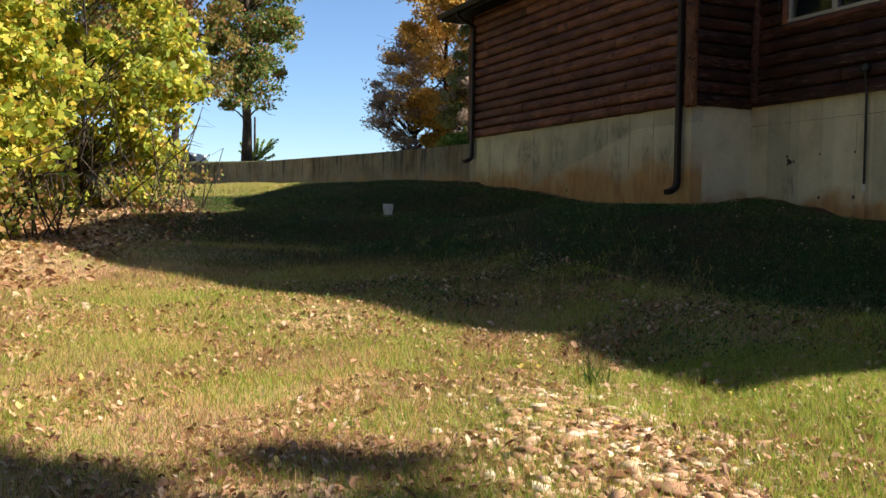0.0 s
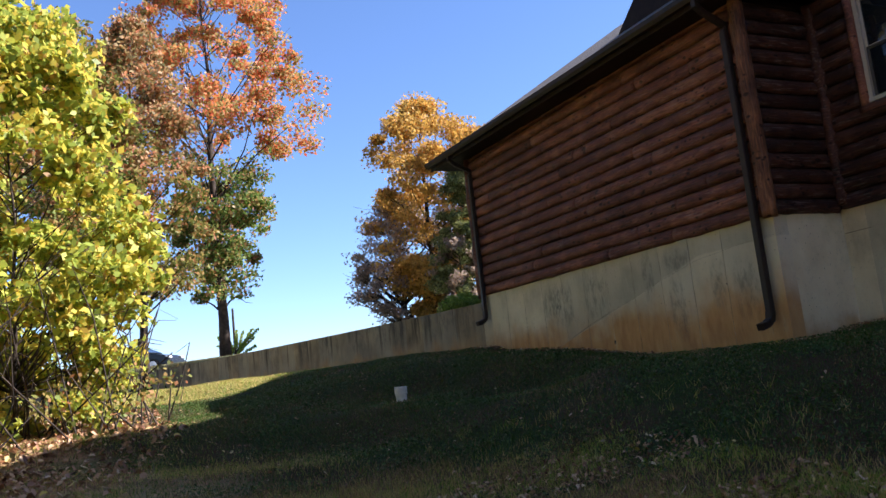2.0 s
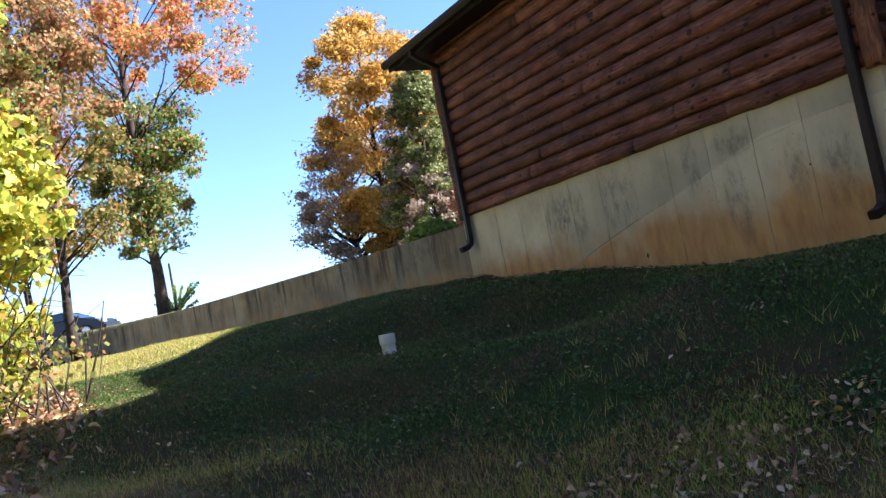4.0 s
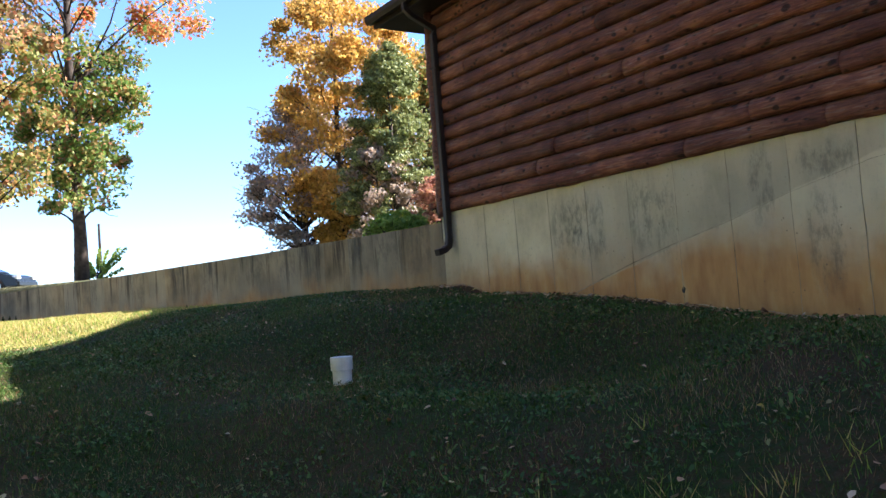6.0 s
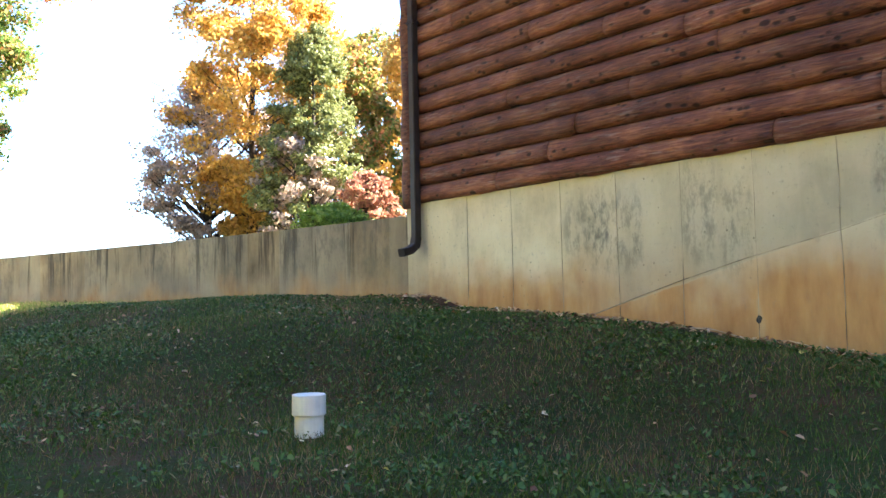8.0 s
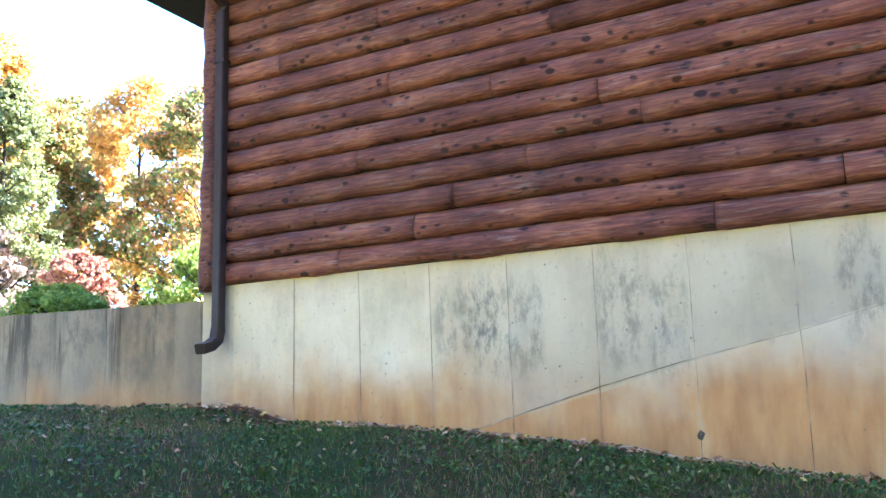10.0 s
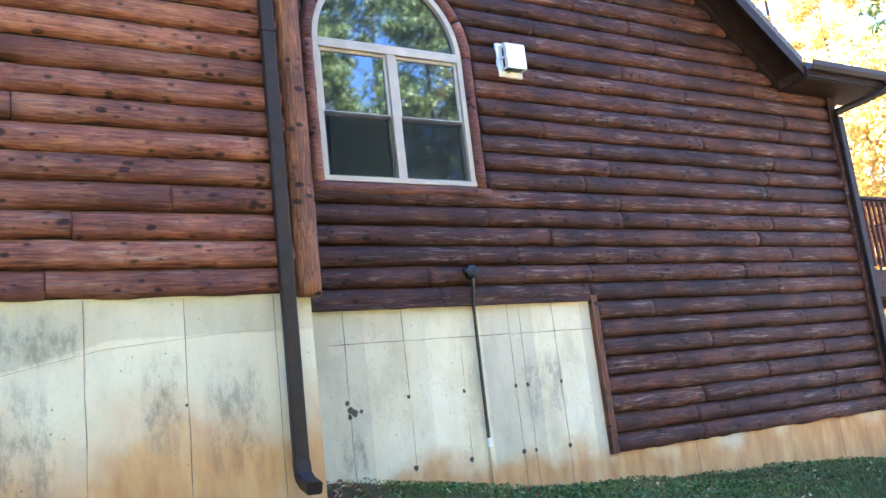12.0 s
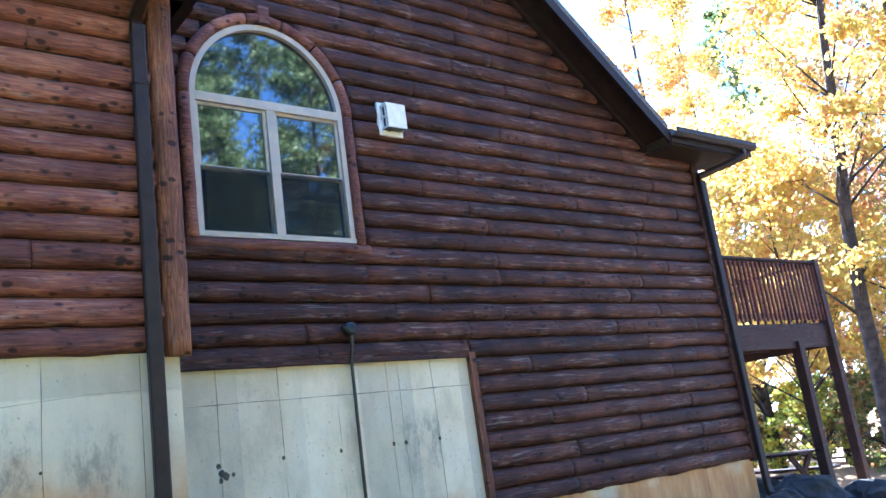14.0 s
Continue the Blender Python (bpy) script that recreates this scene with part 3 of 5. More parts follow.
# trims round the stepped foundation
part("trim_board", box((WX - 0.05, -10.5, 2.03), (WX + 0.02, -7.05, 2.075), 0.006), LOG_B, wall_gable, "thin brown trim board")
part("trim_board", box((WX - 0.06, -10.585, 0.48), (WX + 0.02, -10.5, 2.08), 0.008), LOG_POST, wall_gable, "thin brown trim board")

# the short return wall between the two
wall_return = thing("wall_return", kind="structure", label="short log-sided return wall with its deep shade put into darker logs", category="wall")
part("foundation", box((0.22, -6.983, -0.6), (WX + 0.2, -6.8, 2.0)), CONC_B, wall_return)
part("sheathing", box((0.2, -6.95, 2.0), (WX + 0.03, -6.8, 4.9)), SOFFIT, wall_return)
# The darker gable logs are used here to carry the corner's deep shade.
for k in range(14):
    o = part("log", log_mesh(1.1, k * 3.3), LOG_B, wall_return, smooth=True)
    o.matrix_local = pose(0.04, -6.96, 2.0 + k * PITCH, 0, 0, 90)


def corner_post(x, y, z0, z1, r, seed):
    pts = [(x + 0.006 * noise.noise((z, seed, 0)), y + 0.006 * noise.noise((z, seed, 5)), z) for z in np.linspace(z0, z1, 24)]
    rad = [r * (1 + 0.07 * noise.noise((z * 4, seed, 1))) for z in np.linspace(z0, z1, 24)]
    bm = tube(pts, rad, 18)
    for v in bm.verts:
        n = noise.noise((v.co.x * 22, v.co.y * 22, v.co.z * 2.2 + seed)) * 0.014 + noise.noise((v.co.x * 9, v.co.y * 9, v.co.z * 5 + seed)) * 0.008
        v.co.x += n * (1 if v.co.x > x else -1)
        v.co.y = y + (v.co.y - y) * 1.12 + n
    return bm


post = thing("corner_post", (0, 0, 0), "rough brown log post with vertical cracks covering the wall corner", "post")
part("log_post", corner_post(-0.02, -6.97, 1.97, EAVE_A, 0.085, 1), LOG_POST, post, smooth=True)
post2 = thing("corner_post", (0, 0, 0), "dark log post in the inner wall corner", "post")
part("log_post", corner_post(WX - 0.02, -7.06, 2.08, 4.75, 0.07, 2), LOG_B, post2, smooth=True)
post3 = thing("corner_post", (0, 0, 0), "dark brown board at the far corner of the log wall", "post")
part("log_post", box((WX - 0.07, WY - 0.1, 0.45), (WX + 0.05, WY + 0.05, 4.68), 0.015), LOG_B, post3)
post4 = thing("corner_post", (0, 0, 0), "dark brown log post at the end of the siding", "post")
part("log_post", corner_post(-0.01, 0.25, 1.96, EAVE_A, 0.085, 7), LOG_A, post4, smooth=True)

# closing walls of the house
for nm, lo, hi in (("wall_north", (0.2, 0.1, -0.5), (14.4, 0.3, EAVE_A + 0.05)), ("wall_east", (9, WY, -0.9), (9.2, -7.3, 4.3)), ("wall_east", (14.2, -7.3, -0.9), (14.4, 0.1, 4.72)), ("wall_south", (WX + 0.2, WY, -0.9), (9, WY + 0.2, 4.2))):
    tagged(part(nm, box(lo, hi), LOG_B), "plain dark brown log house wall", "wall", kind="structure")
# an unseen wing behind, added so that its shadow falls along the retaining wall
tagged(part("wall_wing", box((4.6, 0.3, 1.6), (14.2, 4.3, 7.5)), LOG_B), "plain dark brown log wall of an unseen wing added for its shadow", "wall", kind="structure")
# Unseen floor; the interior's darkness is in its colour.
floor_in = tagged(part("floor", box((WX + 0.2, WY + 0.2, 1.9), (9, -0.2, 2.05)), DARKIN), "unseen floor coloured near black for the unlit interior", "floor", kind="structure")

# ---- roofs ----
roof = thing("roof", kind="structure", label="grey asphalt shingle roof with dark fascia and soffit", category="roof")


def slab(corners, thick, material, name, parent, label=""):
    bm = bmesh.new()
    a = [bm.verts.new(c) for c in corners]
    b = [bm.verts.new(Vector(c) + Vector((0, 0, -thick))) for c in corners]
    bm.faces.new(a)
    bm.faces.new(b[::-1])
    n = len(a)
    for k in range(n):
        bm.faces.new((a[k], b[k], b[(k + 1) % n], a[(k + 1) % n]))
    bmesh.ops.recalc_face_normals(bm, faces=bm.faces)
    return part(name, bm, material, parent, label)


OVER = 0.42
RIDGE_AX = 7.2
AZ = EAVE_A + 0.16
ridge_az = AZ + 0.645 * (RIDGE_AX + OVER)
slab([(-OVER, 1.04, AZ), (-OVER, -7.3, AZ), (RIDGE_AX, -7.3, ridge_az), (RIDGE_AX, 1.04, ridge_az)], 0.12, ROOF, "roof_slope", roof)
slab([(RIDGE_AX, 1.04, ridge_az), (RIDGE_AX, -7.3, ridge_az), (14.8, -7.3, AZ), (14.8, 1.04, AZ)], 0.12, ROOF, "roof_slope", roof)
# Roof of the added wing, there only for its shadow.
slab([(4.2, 1.0, 7.5), (4.2, 4.6, 7.5), (8.2, 4.6, 9.4), (8.2, 1.0, 9.4)], 0.12, ROOF, "shade_wing_slope", roof)
slab([(8.2, 1.0, 9.4), (8.2, 4.6, 9.4), (14.6, 4.6, 7.5), (14.6, 1.0, 7.5)], 0.12, ROOF, "shade_wing_slope", roof)
part("fascia", box((-OVER - 0.01, -7.3, EAVE_A - 0.02), (-OVER + 0.02, 1.04, AZ - 0.01), 0.003), FASCIA, roof)
part("soffit", box((-OVER + 0.02, -7.28, EAVE_A), (0.05, 1.02, EAVE_A + 0.02)), SOFFIT, roof)
part("soffit", box((0.05, -7.3, EAVE_A), (WX, -6.95, EAVE_A + 0.02)), SOFFIT, roof)
part("soffit", box((0.05, 0.3, EAVE_A), (14.4, 1.02, EAVE_A + 0.02)), SOFFIT, roof)
bm = bmesh.new()
for yy in (0.1, -7.2):
    tri = [bm.verts.new(c) for c in ((0.0, yy, EAVE_A), (RIDGE_AX, yy, ridge_az - 0.12), (14.4, yy, EAVE_A))]
    tri2 = [bm.verts.new((v.co.x, yy + 0.15, v.co.z)) for v in tri]
    bm.faces.new(tri)
    bm.faces.new(tri2[::-1])
    for k in range(3):
        bm.faces.new((tri[k], tri2[k], tri2[(k + 1) % 3], tri[(k + 1) % 3]))
bmesh.ops.recalc_face_normals(bm, faces=bm.faces)
part("gable_end", bm, LOG_B, roof)
# the gable's two slopes: the far one comes down over the low wall, the near one ends high above the low roof
gx = 0.70
pz = rake_z(PEAK_Y) + 0.17
for ye in (-14.17, -4.75):
    ze = pz - SLOPE * abs(ye - PEAK_Y)
    slab([(gx, ye, ze), (gx, PEAK_Y, pz), (9.6, PEAK_Y, pz), (9.6, ye, ze)], 0.1, ROOF, "roof_slope", roof)
    slab([(gx, ye, ze - 0.1), (gx, PEAK_Y, pz - 0.1), (gx + 0.04, PEAK_Y, pz - 0.1), (gx + 0.04, ye, ze - 0.1)], 0.17, FASCIA, "rake_board", roof)
    slab([(gx + 0.04, ye, ze - 0.13), (gx + 0.04, PEAK_Y, pz - 0.13), (WX + 0.1, PEAK_Y, pz - 0.13), (WX + 0.1, ye, ze - 0.13)], 0.03, SOFFIT, "soffit", roof)
    # Added dark board: covers ragged log ends and draws the overhang's band of shade.
    slab([(WX - 0.085, ye, ze - 0.15), (WX - 0.085, PEAK_Y, pz - 0.15), (WX + 0.03, PEAK_Y, pz - 0.15), (WX + 0.03, ye, ze - 0.15)], 0.1, SOFFIT, "rake_shade_board", roof)
    if ye < PEAK_Y:
        y0, y1, zt = -14.16, -16.05, 4.9
    else:
        y0, y1, zt = -5.0, -4.55, pz - SLOPE * (-4.55 - PEAK_Y)
    put = slab([(gx - 0.02, y0, zt), (gx - 0.02, y1, zt - 0.04), (9.6, y1, zt - 0.04), (9.6, y0, zt)], 0.05, ROOF, "eave_return", roof)
    part("fascia", box((gx - 0.03, min(y0, y1), zt - 0.2), (gx, max(y0, y1), zt - 0.06), 0.003), FASCIA, roof)
    part("soffit", box((gx, min(y0, y1) + 0.05, zt - 0.22), (WX + 0.1, max(y0, y1) - 0.02, zt - 0.2)), SOFFIT, roof)
part("roof_vent", box((1.5, -14.25, 4.9), (1.75, -14.0, 5.12), 0.01), FASCIA, roof, "small grey metal roof vent")
dormer = tagged(part("wall_upper", box((1.0, -5.15, 5.0), (9.0, -5.0, rake_z(-5.15))), LOG_B), "dark log wall rising above the low roof", "wall", kind="structure")


# ---- gutters and downspouts ----
def gutter(y0, y1, x, z, label):
    g = thing("gutter", (0, 0, 0), label, "gutter")
    sec = [(0, 0), (0.008, -0.1), (0.09, -0.11), (0.12, -0.06), (0.125, 0.0), (0.115, 0.0), (0.11, -0.055), (0.085, -0.1), (0.015, -0.09), (0.008, 0)]
    bm = bmesh.new()
    ends = [[bm.verts.new((x - a, y, z + b)) for a, b in sec] for y in (y0, y1)]
    n = len(sec)
    for k in range(n):
        bm.faces.new((ends[0][k], ends[0][(k + 1) % n], ends[1][(k + 1) % n], ends[1][k]))
    bm.faces.new(ends[0][::-1])
    bm.faces.new(ends[1])
    bmesh.ops.recalc_face_normals(bm, faces=bm.faces)
    part("trough", bm, SPOUT, g)
    return g


gutter(1.06, -7.32, -OVER - 0.012, AZ - 0.02, "long dark brown metal gutter under the low roof edge")
gutter(-14.16, -16.05, 0.68, 4.88, "short dark brown metal gutter under the far roof return")


def downspout(x, y, z_low, z_top, gx, gz, label, along=(-1, 0), gy=None):
    gy = y if gy is None else gy
    d = thing("downspout", (x, y, z_low), label, "downspout")
    ax, ay = along
    pts = [(gx - x, gy - y, gz - z_low), (gx - x, gy - y, gz - z_low - 0.08), ((gx - x) * 0.75, (gy - y) * .75, gz - z_low - 0.16), (0.02 * (1 if gx < x else -1), 0, gz - z_low - 0.3), (0, 0, gz - z_low - 0.4)]
    part("top_elbow", tube(pts, 1, flat=(0.085, 0.07)), SPOUT, d)
    part("pipe", tube([(0, 0, gz - z_low - 0.38), (0, 0, 1.4), (0, 0, 0.12)], 1, flat=(0.1, 0.075)), SPOUT, d)
    part("bottom_elbow", tube([(0, 0, 0.14), (0.02 * ax, 0.02 * ay, 0.05), (0.09 * ax, 0.09 * ay, 0.0), (0.2 * ax, 0.2 * ay, -0.03)], 1, flat=(0.108, 0.082)), SPOUT, d)
    part("strap", box((-0.045, -0.056, gz - z_low - 0.85), (0.05, 0.056, gz - z_low - 0.82), 0.004), SPOUT, d)
    return d


downspout(-0.075, 0.1, 1.5, EAVE_A, -OVER - 0.07, AZ - 0.12, "dark brown downspout at the corner by the retaining wall")
downspout(-0.085, -6.79, 0.72, EAVE_A, -OVER - 0.07, AZ - 0.12, "dark brown downspout beside the orange corner post")
downspout(WX - 0.12, WY - 0.04, -0.02, 4.8, 0.62, 4.76, "tall dark brown downspout at the far corner of the gable", gy=-15.75)

# ---- window ----
window = thing("window_1", (WX, WYC, WIN["z0"]), "tan arched window over two pairs of dark sliding sashes", "window", kind="structure")
H1 = WIN["z1"] - WIN["z0"]


def bar(name, y0, y1, z0, z1, x0, x1, parent, mat=TAN, bevel=0.005):
    return part(name, box((x0, y0, z0), (x1, y1, z1), bevel), mat, parent)


def arch_band(r_in, r_out, x0, x1, k=28):
    bm = bmesh.new()
    rows = []
    for t in np.linspace(0, math.pi, k):
        c, s = math.cos(t), math.sin(t)
        q = ARCH_H / WR
        rows.append([bm.verts.new(v) for v in ((x0, r_in * c, H1 + r_in * s * q), (x0, r_out * c, H1 + r_out * s * q), (x1, r_out * c, H1 + r_out * s * q), (x1, r_in * c, H1 + r_in * s * q))])
    for a, b in zip(rows, rows[1:]):
        for s in range(4):
            bm.faces.new((a[s], a[(s + 1) % 4], b[(s + 1) % 4], b[s]))
    bm.faces.new(rows[0])
    bm.faces.new(rows[-1][::-1])
    bmesh.ops.recalc_face_normals(bm, faces=bm.faces)
    return bm


fr = thing("window_frame")
fr.parent = window
for a, b in ((-WR, -WR + 0.055), (WR - 0.055, WR)):
    bar("jamb", a, b, 0.05, H1, -0.03, 0.07, fr)
bar("sill", -WR, WR, 0.0, 0.05, -0.045, 0.07, fr)
bar("mullion", -0.045, 0.045, 0.05, H1 - 0.04, -0.025, 0.07, fr)
bar("transom", -WR + 0.055, WR - 0.055, H1 - 0.04, H1 + 0.05, -0.03, 0.07, fr)
part("arch_frame", arch_band(WR - 0.055, WR, -0.03, 0.07), TAN, fr)
for side in (-1, 1):
    c0, c1 = sorted((side * 0.045, side * (WR - 0.055)))
    for z0, z1, dx in ((0.05, (H1 + 0.01) / 2, 0.02), ((H1 - 0.03) / 2, H1 - 0.04, 0.0)):
        sash = thing("sash")
        sash.parent = window
        bar("stile", c0, c0 + 0.03, z0, z1, dx, dx + 0.04, sash)
        bar("stile", c1 - 0.03, c1, z0, z1, dx, dx + 0.04, sash)
        bar("rail", c0 + 0.03, c1 - 0.03, z0, z0 + 0.03, dx, dx + 0.04, sash)
        bar("rail", c0 + 0.03, c1 - 0.03, z1 - 0.03, z1, dx, dx + 0.04, sash)
        part("pane", box((dx + 0.018, c0 + 0.03, z0 + 0.03), (dx + 0.024, c1 - 0.03, z1 - 0.03)), GLASS, sash)
        if dx > 0.01:
            part("insect_screen", box((-0.004, c0 + 0.012, z0 + 0.01), (-0.001, c1 - 0.012, z1)), SCREEN, sash)
bm = bmesh.new()
q = ARCH_H / WR
rr = WR - 0.055
arc = [(rr * math.cos(t), H1 + 0.05 + max(0.0, (rr * math.sin(t) * q) - 0.05)) for t in np.linspace(0, math.pi, 24)]
front = [bm.verts.new((0.018, *c)) for c in arc]
back = [bm.verts.new((0.026, *c)) for c in arc]
bm.faces.new(front[::-1])
bm.faces.new(back)
for k in range(24):
    bm.faces.new((front[k], back[k], back[(k + 1) % 24], front[(k + 1) % 24]))
bmesh.ops.recalc_face_normals(bm, faces=bm.faces)
part("arch_pane", bm, GLASS, window)
# half-log casing
casing = thing("window_casing", (WX, WYC, WIN["z0"]), "brown rough log casing arched round the window", "trim")
for s in (-1, 1):
    y = s * (WR + 0.055)
    part("side_log", tube([(-0.02, y, z) for z in np.linspace(-0.02, H1, 10)], [0.058 + 0.004 * math.sin(k * 2.1 + s) for k in range(10)], 10), LOG_A, casing, smooth=True)
part("sill_log", tube([(-0.02, t, -0.06 + 0.004 * math.sin(9 * t)) for t in np.linspace(-WR - 0.14, WR + 0.12, 14)], 0.058, 10), LOG_A, casing, smooth=True)
segs = 7
for k in range(segs):
    t0, t1 = math.pi * (k + 0.03) / segs, math.pi * (k + 0.97) / segs
    pts = [(-0.02, (WR + 0.06) * math.cos(t), H1 + (ARCH_H + 0.06) * math.sin(t)) for t in np.linspace(t0, t1, 7)]
    part("arch_log", tube(pts, 0.06, 10), LOG_A, casing, smooth=True)
part("key_block", box((-0.08, -0.06, H1 + ARCH_H - 0.0), (0.02, 0.06, H1 + ARCH_H + 0.2), 0.012), LOG_A, casing)
# blinds and a dark room behind the glass
blinds = thing("window_blind", (WX + 0.13, WYC, WIN["z0"]), "lowered dark slatted blind behind the sashes", "blind")
for k in range(28):
    o = part("slat", box((-0.012, -WR + 0.07, 0.06 + k * 0.045), (0.012, WR - 0.07, 0.062 + k * 0.045)), FASCIA, blinds)

# ---- retaining wall ----
ret = thing("retaining_wall", kind="structure", label="long curving weathered concrete retaining wall behind the lawn", category="wall")


def ret_panels():
    p = np.array(RET)
    seg = np.r_[0, np.cumsum(np.hypot(*np.diff(p, axis=0).T))]
    s = 0.0
    r = random.Random(9)
    while s < seg[-1] - 0.1 and s < 60:
        e = s + 0.61 if s < 24 else s + 2.44
        a = np.array([np.interp(s, seg, p[:, 0]), np.interp(s, seg, p[:, 1])])
        b = np.array([np.interp(e, seg, p[:, 0]), np.interp(e, seg, p[:, 1])])
        d = (b - a) / np.hypot(*(b - a))
        nrm = np.array([d[1], -d[0]]) * 0.24
        off = -nrm / 0.24 * r.uniform(-0.003, 0.003)
        top = RET_TOP(s)
        top2 = RET_TOP(e)
        bm = bmesh.new()
        q = [bm.verts.new((*(c + off), z)) for c, z in ((a, -0.3), (b, -0.3), (b + nrm, -0.3), (a + nrm, -0.3))]
        t = [bm.verts.new((*(c + off), z)) for c, z in ((a, top), (b, top2), (b + nrm, top2), (a + nrm, top))]
        bm.faces.new(q)
        bm.faces.new(t[::-1])
        for k in range(4):
            bm.faces.new((q[k], t[k], t[(k + 1) % 4], q[(k + 1) % 4]))
        bmesh.ops.recalc_face_normals(bm, faces=bm.faces)
        part("panel", bm, CONC_R, ret)
        s = e


def RET_TOP(s):
    return 1.89


ret_panels()

# ---- cleanout pipe ----
pz0 = float(ground_z(-3.245, -2.88))
clean = thing("cleanout_pipe", (-3.245, -2.88, pz0), "short white capped pvc cleanout pipe standing in the lawn", "pipe")
part("pipe", tube([(0, 0, -0.1), (0, 0, 0.15)], 0.078, 24), WHITE, clean, smooth=False)
part("cap", tube([(0, 0, 0.11), (0, 0, 0.115), (0, 0, 0.215), (0, 0, 0.22)], [0.085, 0.09, 0.09, 0.086], 24), WHITE, clean)


# ---- trees ----
def leaf_cloud(centers, spreads, counts, size, seed, droop=0.0):
    """Many small folded leaves in clumps: two triangles each."""
    r = np.random.default_rng(seed)
    c = np.repeat(np.array(centers), counts, axis=0)
    sp = np.repeat(np.array(spreads), counts, axis=0)
    n = len(c)
    d = np.clip(r.normal(size=(n, 3)), -1.7, 1.7)
    c = c + d * sp * 0.52
    a = r.normal(size=(n, 3))
    a[:, 2] -= droop
    a /= np.linalg.norm(a, axis=1, keepdims=True)
    b = np.cross(a, r.normal(size=(n, 3)))
    b /= np.linalg.norm(b, axis=1, keepdims=True)
    s = size * r.uniform(0.6, 1.25, (n, 1))
    v = np.stack([c - a * s * 0.5, c + b * s * 0.36 + a * s * 0.05, c + a * s * 0.6, c - b * s * 0.36 + a * s * 0.05], 1).reshape(-1, 3)
    return v, np.arange(n * 4).reshape(-1, 4)


def mesh_fast(name, v, f, material):
    me = bpy.data.meshes.new(name)
    me.vertices.add(len(v))
    me.vertices.foreach_set("co", np.asarray(v, np.float32).ravel())
    me.loops.add(f.size)
    me.loops.foreach_set("vertex_index", f.ravel().astype(np.int32))
    me.polygons.add(len(f))
    me.polygons.foreach_set("loop_start", np.arange(0, f.size, f.shape[1], dtype=np.int32))
    me.update(calc_edges=True)
    me.materials.append(material)
    return new(name, me)


def tree(name, place, h, radius, base, leaves, material, seed, label, trunk=0.25, size=0.2, clumps=46, clump=None, shape=1.0, lean=0.0, bark=None, category="tree", upper=None, split=0.0, lower=1.0):
    """A tapered trunk with forking limbs and a ragged crown of clumped leaves. shape over 1: narrow above."""
    r = random.Random(seed)
    t = thing(name, place, label, category)
    clump = clump or radius * 0.15
    cz = [(lean * (k / 8) ** 2 + 0.15 * noise.noise((k * 0.6, seed, 0)) * radius * 0.3, 0.15 * noise.noise((k * 0.6, seed, 7)) * radius * 0.3, h * 0.93 * k / 8 - (0.3 if k == 0 else 0)) for k in range(9)]
    bm = tube(cz, [trunk * (1.25 if k == 0 else 1 - 0.11 * k) for k in range(9)], 9)
    centers = []
    for k in range(clumps):
        f = r.random() ** 0.85
        z = base + (h - base) * f
        prof = math.sin(math.pi * min(1, (0.12 + 0.88 * f)) ** (0.8 / shape)) ** 0.6 if shape <= 1 else (1 - f) ** 0.75 + 0.08
        rad = radius * prof * (0.35 + 0.65 * r.random() ** 0.5) * (0.8 + 0.35 * noise.noise((k, seed, 3)))
        rad *= lower if z < split else 1.0
        a = r.uniform(0, 2 * math.pi)
        at = Vector((lean * f * f + rad * math.cos(a), rad * math.sin(a), z))
        centers.append(at)
        u = max(0.12, min(0.9, (z - rad * 0.8) / (h * 0.93)))
        k0 = min(7, int(u * 8))
        root = Vector(cz[k0]).lerp(Vector(cz[k0 + 1]), u * 8 - k0)
        mid = root.lerp(at, 0.5) + Vector((r.uniform(-1, 1), r.uniform(-1, 1), r.uniform(-.3, .8))) * rad * 0.1
        if clumps > 120 and k % 3:
            continue
        w = (trunk * (1 - 0.9 * u) * 0.42 + 0.012) * (0.6 if clumps > 120 else 1.0)
        put_tube(bm, [root, mid, at, at + (at - mid) * 0.25], [w, w * 0.6, w * 0.25, 0.006], 5)
        for _ in range(1 if clumps > 120 else 3):
            e = at + Vector((r.gauss(0, 1), r.gauss(0, 1), r.gauss(0, 0.7))) * clump * 0.8
            put_tube(bm, [mid.lerp(at, 0.6), mid.lerp(e, 0.7), e], [w * 0.35, w * 0.2, 0.005], 4)
    part("trunk", bm, bark or BARK, t, smooth=True)
    if leaves and upper:
        low = [c for c in centers if c.z < split]
        high = [c for c in centers if c.z >= split]
        groups = [("lower_crown", low, material), ("upper_crown", high, upper)]
    else:
        groups = [("crown", centers, material)]
    for nm, cs, mt in groups:
        if not cs or not leaves:
            continue
        per = leaves // clumps
        rr = np.random.default_rng(seed)
        cnt = np.maximum(12, (per * rr.uniform(0.3, 1.7, len(cs))).astype(int))
        sp = np.array([(clump * u, clump * u, clump * u * 0.62) for u in rr.uniform(0.5, 1.4, len(cs))])
        v, f = leaf_cloud([tuple(c) for c in cs], sp, cnt, size, seed)
        o = mesh_fast(nm, v, f, mt)
        o.parent = t
        o["kind"] = "stuff"
    return t


def polar(eye, bearing, dist):
    """A place seen from an eye, with the ground's height under it."""
    bearing += 0.4 if eye == EYE_E else (-1.3 if eye == EYE_B else -2.2)
    x, y = eye[0] + dist * math.sin(radians(bearing)), eye[1] + dist * math.cos(radians(bearing))
    return (x, y, float(terrace_z(x, y)))


